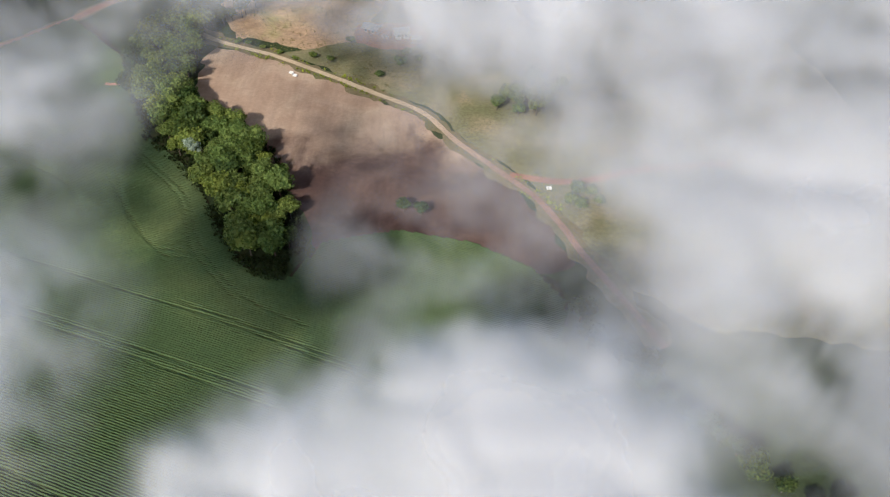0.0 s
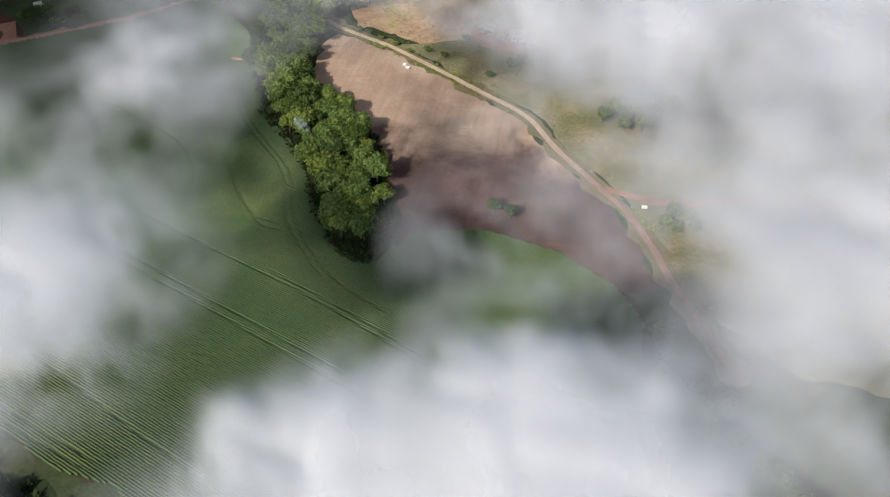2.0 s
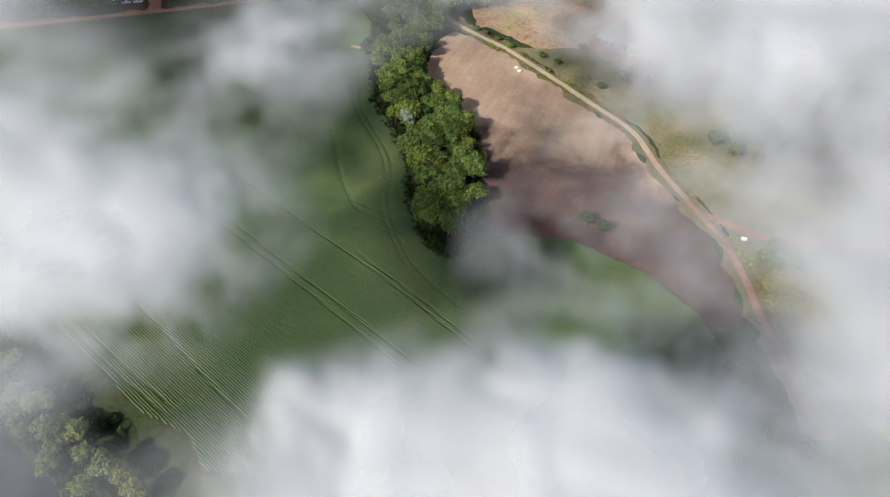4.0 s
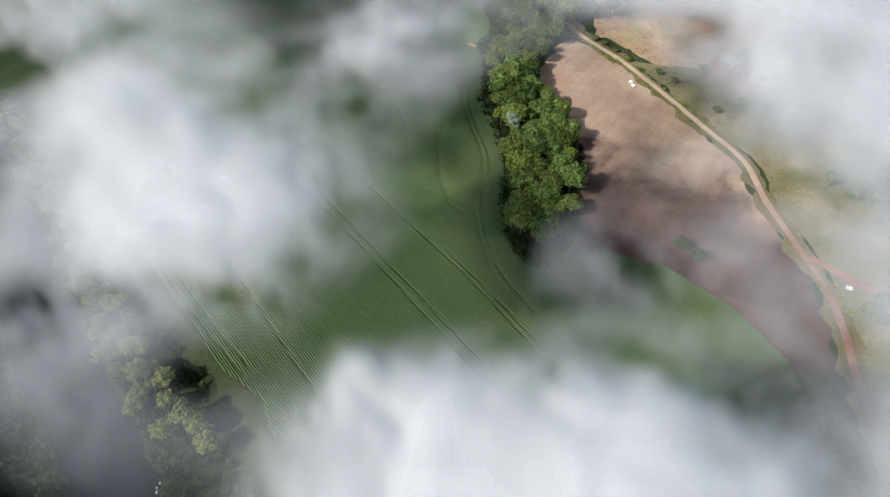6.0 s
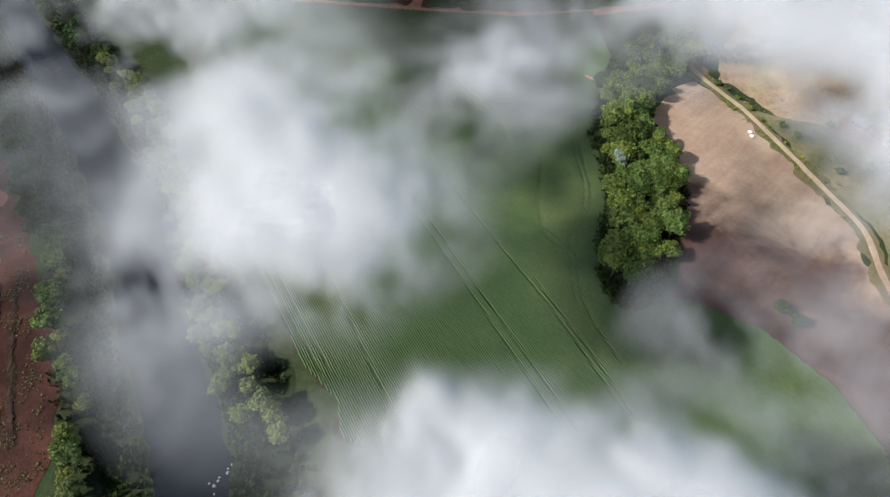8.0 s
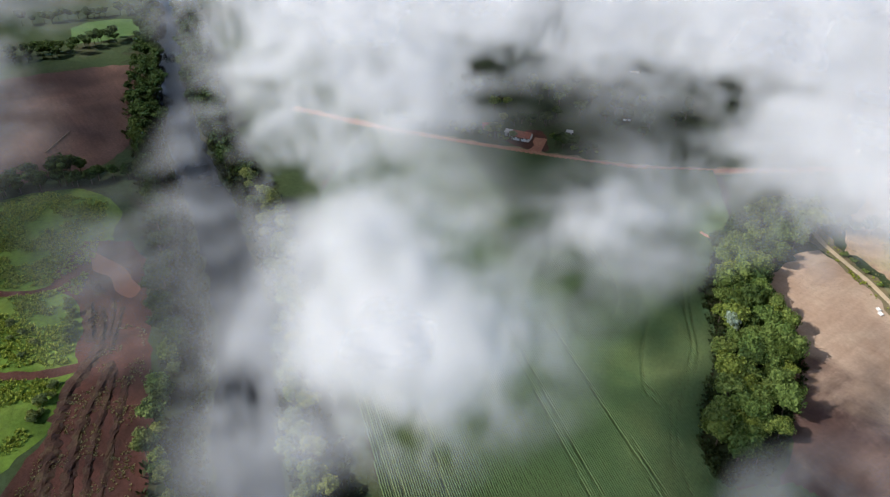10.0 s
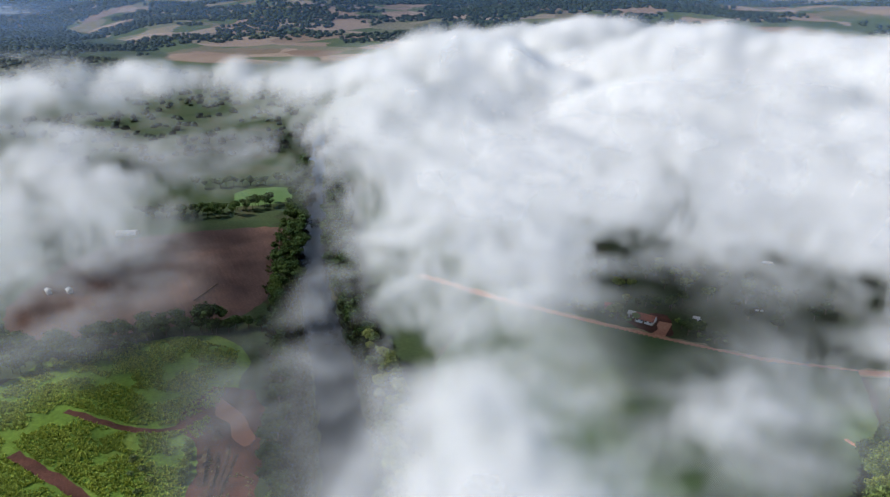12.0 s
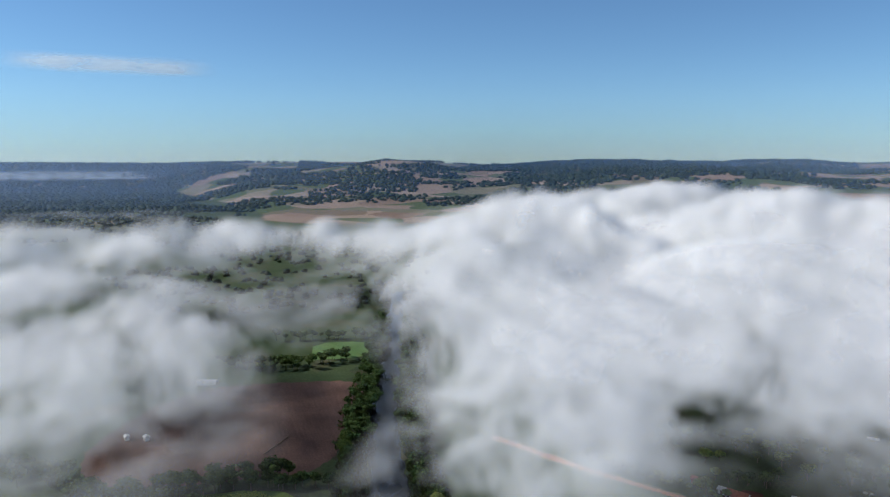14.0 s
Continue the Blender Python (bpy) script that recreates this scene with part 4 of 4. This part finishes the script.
STONE = plain("river_stone", (0.34, 0.33, 0.31), 0.75, 0.3, 1.5)
for k, (sx, sy, ss) in enumerate(((-82.8, 25.6, 0.42), (-82.2, 24.8, 0.3), (-81.9, 23.6, 0.5), (-81.4, 22.4, 0.28), (-81.0, 21.4, 0.36), (-80.8, 20.2, 0.45), (-82.4, 19.6, 0.25), (-79.6, 19.0, 0.3))):
    river_stone(sx, sy, ss * 0.75, 700 + k)

# ---- a long dark pipe across the ploughed field ----
def pipe(p, q):
    e = tagged(new("irrigation_pipe"), "long dark pipe on low wheels across ploughed soil", "pipe")
    d = Vector((*q, 0.5)) - Vector((*p, 0.5))
    bm = bmesh.new()
    bmesh.ops.create_cone(bm, segments=8, radius1=0.3, radius2=0.3, depth=d.length, matrix=Matrix.Translation((Vector((*p, 0.6)) + Vector((*q, 0.6))) / 2) @ d.to_track_quat("Z", "Y").to_matrix().to_4x4())
    part("tube", bm, TIMBER, e)
    for k in range(5):
        at = Vector((*p, 0.45)) + d * (k + 0.5) / 5
        bm = bmesh.new()
        bmesh.ops.create_cone(bm, segments=12, cap_ends=True, radius1=0.4, radius2=0.4, depth=0.15, matrix=Matrix.Translation(at + Vector((0, 0, 0.0))) @ d.to_track_quat("Z", "Y").to_matrix().to_4x4())
        part("wheel", bm, TIMBER, e)


pipe((-346.9, 26.7), (-365.7, 41.4))

# ---- clouds ----
SHELLS = 13
banks = []


def bank(x, y, long, short, turn, depth):
    """A drift of fog, or with a negative depth a thinner place in it."""
    banks.append((x, y, long, short, radians(turn), depth))


bank(-366, 353, 107, 163, 46, 2.79)
bank(8, 37, 8, 12, 168, 3.45)
bank(-868, 728, 237, 362, 50, 2.49)
bank(-128, 316, 71, 109, 22, 3.07)
bank(-15, 31, 7, 11, 26, 2.64)
bank(39, 183, 39, 60, 168, 4.50)
bank(-267, 154, 65, 99, 60, 2.45)
bank(-70, 47, 18, 27, 56, 2.88)
bank(55, 75, 19, 30, 144, 2.57)
bank(-314, 778, 176, 268, 22, 4.17)
bank(-559, 272, 76, 199, 64, 1.78)
bank(19, 33, 5, 12, 150, 2.44)
bank(-4, 38, 5, 12, 6, 1.62)
bank(-408, -87, 87, 133, 102, 1.28)
bank(-39, 183, 39, 32, 12, 3.33)
bank(-20, 19, 6, 9, 46, 1.88)
bank(-162, 94, 23, 60, 60, 1.46)
bank(-1294, 1086, 354, 287, 50, 1.99)
bank(-582, 488, 159, 129, 50, 1.54)
bank(-233, 345, 51, 133, 174, 1.43)
bank(-814, -203, 176, 268, 104, 0.69)
bank(110, 151, 23, 60, 144, 1.74)
bank(-563, 1264, 290, 235, 24, 1.84)
bank(2, 51, 4, 9, 178, 0.99)
bank(-71, 217, 48, 21, 158, 1.74)
bank(-243, -70, 53, 81, 106, 0.82)
bank(7, 27, 6, 3, 166, 1.33)
bank(-243, 70, 31, 81, 74, -0.63)
bank(-281, 487, 118, 51, 170, 1.30)
bank(-7, 27, 6, 3, 14, 1.27)
bank(-48, 30, 12, 10, 58, -0.77)
bank(-194, 201, 34, 89, 4, 0.83)
bank(-421, 187, 96, 78, 66, 1.25)
bank(-1143, 509, 153, 401, 66, 0.44)
bank(-70, 104, 15, 21, 34, 0.79)
bank(16, 43, 3, 8, 160, 1.11)
bank(-77, 34, 6, 14, 66, -0.93)
bank(18, 25, 4, 10, 104, 1.55)
bank(-26, 33, 3, 7, 38, 0.83)
bank(17, 124, 9, 11, 172, 1.16)
bank(-11, 153, 11, 14, 4, 1.05)
bank(-602, 829, 215, 92, 76, 0.62)
bank(-144, 149, 25, 66, 44, -0.30)
bank(317, 975, 215, 328, 162, 1.43)
bank(22, 90, 11, 30, 126, 0.30)
bank(5, 46, 3, 8, 134, 0.94)
bank(-515, 348, 43, 106, 56, 0.91)
bank(-9, 37, 3, 12, 14, 0.64)
bank(142, 438, 96, 147, 162, 1.51)
bank(-778, 314, 103, 268, 28, 0.30)
bank(-287, 882, 113, 158, 18, -2.27)
bank(-148, 237, 19, 47, 32, 0.71)
bank(-44, 249, 53, 23, 150, 2.44)
bank(-140, 489, 62, 87, 16, 2.01)
bank(-597, -171, 76, 106, 106, 0.75)
bank(-35, 44, 12, 10, 38, -0.27)
bank(-76, 69, 7, 9, 48, -0.55)
bank(13, 32, 2, 6, 158, 0.64)
bank(45, 71, 6, 14, 8, -0.80)
bank(-299, 412, 36, 46, 36, 0.86)
bank(-280, 252, 79, 34, 8, 0.52)
bank(-130, 81, 19, 14, 58, -0.57)
bank(-308, -11, 22, 52, 92, 0.44)
bank(-1028, 926, 97, 443, 48, -0.78)
bank(1, 31, 2, 10, 178, 0.49)
bank(-94, 162, 13, 17, 30, -0.61)
bank(-39, 183, 13, 17, 12, -2.67)
bank(-2, 46, 3, 4, 2, 0.71)
bank(-1514, -213, 320, 489, 98, 0.19)
bank(84, 189, 14, 35, 156, 1.82)
bank(59, 1688, 354, 541, 178, 1.31)
bank(-443, 127, 32, 41, 74, -0.61)
bank(-55, 53, 16, 7, 86, 0.44)
bank(-384, 569, 48, 220, 74, 0.50)
bank(-25, 13, 3, 5, 62, 0.41)
bank(45, 182, 13, 32, 126, -1.85)
bank(-96, 60, 8, 10, 58, 0.51)
bank(-15, 24, 3, 3, 32, 0.53)
bank(-214, 134, 18, 43, 18, 0.49)
bank(-25, 28, 3, 6, 82, 0.41)
bank(-591, 192, 43, 106, 112, 0.39)
bank(-344, 153, 26, 34, 66, 0.48)
bank(-9, 62, 8, 11, 8, 0.23)
bank(-12, 113, 8, 36, 146, -0.21)
bank(-776, 81, 175, 75, 84, 1.1)
bank(-700, -70, 90, 60, 96, 0.8)
bank(-72, 20, 34, 11, 158, 0.17)
bank(-118, 14, 30, 14, 160, 0.24)
bank(-150, 42, 32, 10, 160, 0.34)
bank(0, 71, 15, 9, 0, 0.24)
bank(-42, 96, 15, 7, 115, -0.35)


def cloud_depth(x, y):
    """How much fog stands over each place."""
    r, az = np.hypot(x, y), np.degrees(np.arctan2(-x, y))
    near = np.clip(r, 50, 400)
    wx = x + (fbm(x / (near * 0.2), y / (near * 0.2), 4, 61) - 0.5) * near * 0.10
    wy = y + (fbm(x / (near * 0.2), y / (near * 0.2), 4, 71) - 0.5) * near * 0.10
    total = np.full(np.shape(x), 0.02)
    for bx, by, long, short, turn, depth in banks:
        c, s = math.cos(turn), math.sin(turn)
        u, v = ((wx - bx) * c + (wy - by) * s) / long, (-(wx - bx) * s + (wy - by) * c) / short
        total = total + depth * np.exp(-(u * u + v * v))
    rest = smooth(4, 22, np.abs((az - 36 + 180) % 360 - 180) - 70) * smooth(30, 130, r)
    total = total * (1 - rest) + rest * 3.4 * smooth(0.36, 0.66, fbm(x / 130, y / 130, 4, 77))
    return np.clip(total - 0.11, 0, 4.5) * (1 - smooth(1430, 1720, r + 300 * (fbm(x / 260, y / 260, 3, 79) - 0.5)))


def puffs(x, y, size, octaves, seed):
    """Rounded heaps with creases between them, 0 to 1."""
    total, norm = 0.0, 0.0
    for k in range(octaves):
        n = value_noise(x / size * 2 ** k + 5.7 * k, y / size * 2 ** k - 3.1 * k, seed + k)
        total, norm = total + 0.55 ** k * np.minimum(1, 1.5 * np.abs(2 * n - 1)), norm + 0.55 ** k
    return total / norm


ring_az = np.radians(np.concatenate([np.linspace(-42, 112, 344), np.linspace(115, 318, 62)]))
ring_r = np.concatenate([np.linspace(3, 30, 7), np.geomspace(32, 1800, 184)])
ca, cr = np.meshgrid(ring_az, ring_r)
cx, cy = -np.sin(ca) * cr, np.cos(ca) * cr
depth = cloud_depth(cx, cy)
wide = smooth(260, 800, cr)
cover = 1 - np.exp(-0.9 * depth)
heap = puffs(cx, cy, 34, 3, 81) * (1 - smooth(200, 480, cr)) + puffs(cx, cy, 165, 4, 91) * smooth(200, 480, cr)
top_z = 73 - 27 * wide + (fbm(cx / 60, cy / 60, 2, 95) - 0.5) * 4 + cover * (3 + 24 * wide) + cover * heap * (3 + 66 * wide)
floor_z = top_z - 3.5 - cover * (1.5 + 26 * wide)
CLOUD = vapour("cloud")
shrink = np.where(cr < 230, 1.0, (230 + (cr - 230) * 0.25) / np.maximum(cr, 1))


def store_grain(me, gx_, gy_, gz_):
    """Where in the wisp pattern each point lies; the pattern is coarser far out, where the banks are larger."""
    me.attributes.new("grain", "FLOAT_VECTOR", "POINT").data.foreach_set("vector", np.stack([gx_, gy_, gz_], -1).astype(np.float32).ravel())


cloud_deck = tagged(new("cloud_deck"), "broken white morning fog drifting low over the valley", "clouds", kind="stuff")
levels = np.linspace(0.0, 1.0, SHELLS)
shares = np.clip((1.06 - levels) / 0.55, 0, 1)
shares /= shares.sum()
for z, part_of in zip(levels, shares):
    high = floor_z + (top_z - floor_z) * z
    me = grid_mesh("cloud_layer", cx, cy, high, CLOUD)
    store_grain(me, cx * shrink / 25, cy * shrink / 25, high * 0.15 / 25 * shrink)
    for key, values in (("share", np.full(cx.shape, part_of)), ("depth", depth), ("finest", 8 - 3.8 * smooth(250, 600, cr))):
        me.attributes.new(key, "FLOAT", "POINT").data.foreach_set("value", values.astype(np.float32).ravel())
    new("cloud_layer", me).parent = cloud_deck


# ---- distant haze ----
def haze_material():
    m = bpy.data.materials.new("haze")
    m.use_nodes = True
    nt = m.node_tree
    nt.nodes.remove(nt.nodes["Principled BSDF"])
    att = nt.nodes.new("ShaderNodeAttribute")
    att.attribute_name = "depth"
    dif, tra, clear = (nt.nodes.new("ShaderNodeBsdf" + k) for k in ("Diffuse", "Translucent", "Transparent"))
    # blue of the scattered air light, set as the sheets' own colour
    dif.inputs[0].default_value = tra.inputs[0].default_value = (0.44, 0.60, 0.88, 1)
    body, veil = nt.nodes.new("ShaderNodeMixShader"), nt.nodes.new("ShaderNodeMixShader")
    body.inputs[0].default_value = 0.5
    nt.links.new(dif.outputs[0], body.inputs[1])
    nt.links.new(tra.outputs[0], body.inputs[2])
    nt.links.new(att.outputs["Fac"], veil.inputs[0])
    nt.links.new(clear.outputs[0], veil.inputs[1])
    nt.links.new(body.outputs[0], veil.inputs[2])
    nt.links.new(veil.outputs[0], nt.nodes["Material Output"].inputs[0])
    return m


HAZE = haze_material()
distant_haze = tagged(new("distant_haze"), "thin blue morning haze before the hills", "haze", kind="stuff")
# added see-through rings that stand in for air, veiling hills and low sky
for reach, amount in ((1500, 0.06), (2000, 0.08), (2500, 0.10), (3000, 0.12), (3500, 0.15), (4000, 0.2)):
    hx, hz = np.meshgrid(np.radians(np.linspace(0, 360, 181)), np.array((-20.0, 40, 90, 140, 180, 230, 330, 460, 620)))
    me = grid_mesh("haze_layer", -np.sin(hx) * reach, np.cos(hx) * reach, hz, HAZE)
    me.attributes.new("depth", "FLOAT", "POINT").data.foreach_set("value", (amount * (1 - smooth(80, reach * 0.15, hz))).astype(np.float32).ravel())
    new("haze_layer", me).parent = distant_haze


def high_veil(name, az0, az1, reach, z0, z1, depth_value, material, label, cell, flat):
    """A far strip of mist or high thin cloud."""
    e = tagged(new(name), label, "clouds", kind="stuff")
    for k in range(2):
        ha, hh = np.meshgrid(np.radians(np.linspace(az0, az1, 60)), np.linspace(z0, z1, 14))
        ra = reach + 25 * k
        me = grid_mesh("veil", -np.sin(ha) * ra, np.cos(ha) * ra, hh, material)
        u, v = (np.degrees(ha) - az0) / (az1 - az0), (hh - z0) / (z1 - z0)
        fade = smooth(0, 0.3, u) * (1 - smooth(0.7, 1, u)) * smooth(0, 0.3, v) * (1 - smooth(0.5, 1, v))
        store_grain(me, ha * reach / cell, ha * 0, hh * flat / cell)
        for key, values in (("finest", np.full(u.shape, 6.0)), ("share", np.full(u.shape, 0.5)), ("depth", depth_value * fade)):
            me.attributes.new(key, "FLOAT", "POINT").data.foreach_set("value", values.astype(np.float32).ravel())
        new("veil", me).parent = e


high_veil("valley_mist", 92, 108, 3750, 58, 112, 1.6, vapour("valley_mist", tear=5.0), "strip of white mist in the far valley", 60, 3.0)
high_veil("cirrus", 88, 103, 4600, 650, 770, 0.8, vapour("cirrus", tear=2.0, through=0.75), "thin wisps of high white cloud", 330, 6.0)
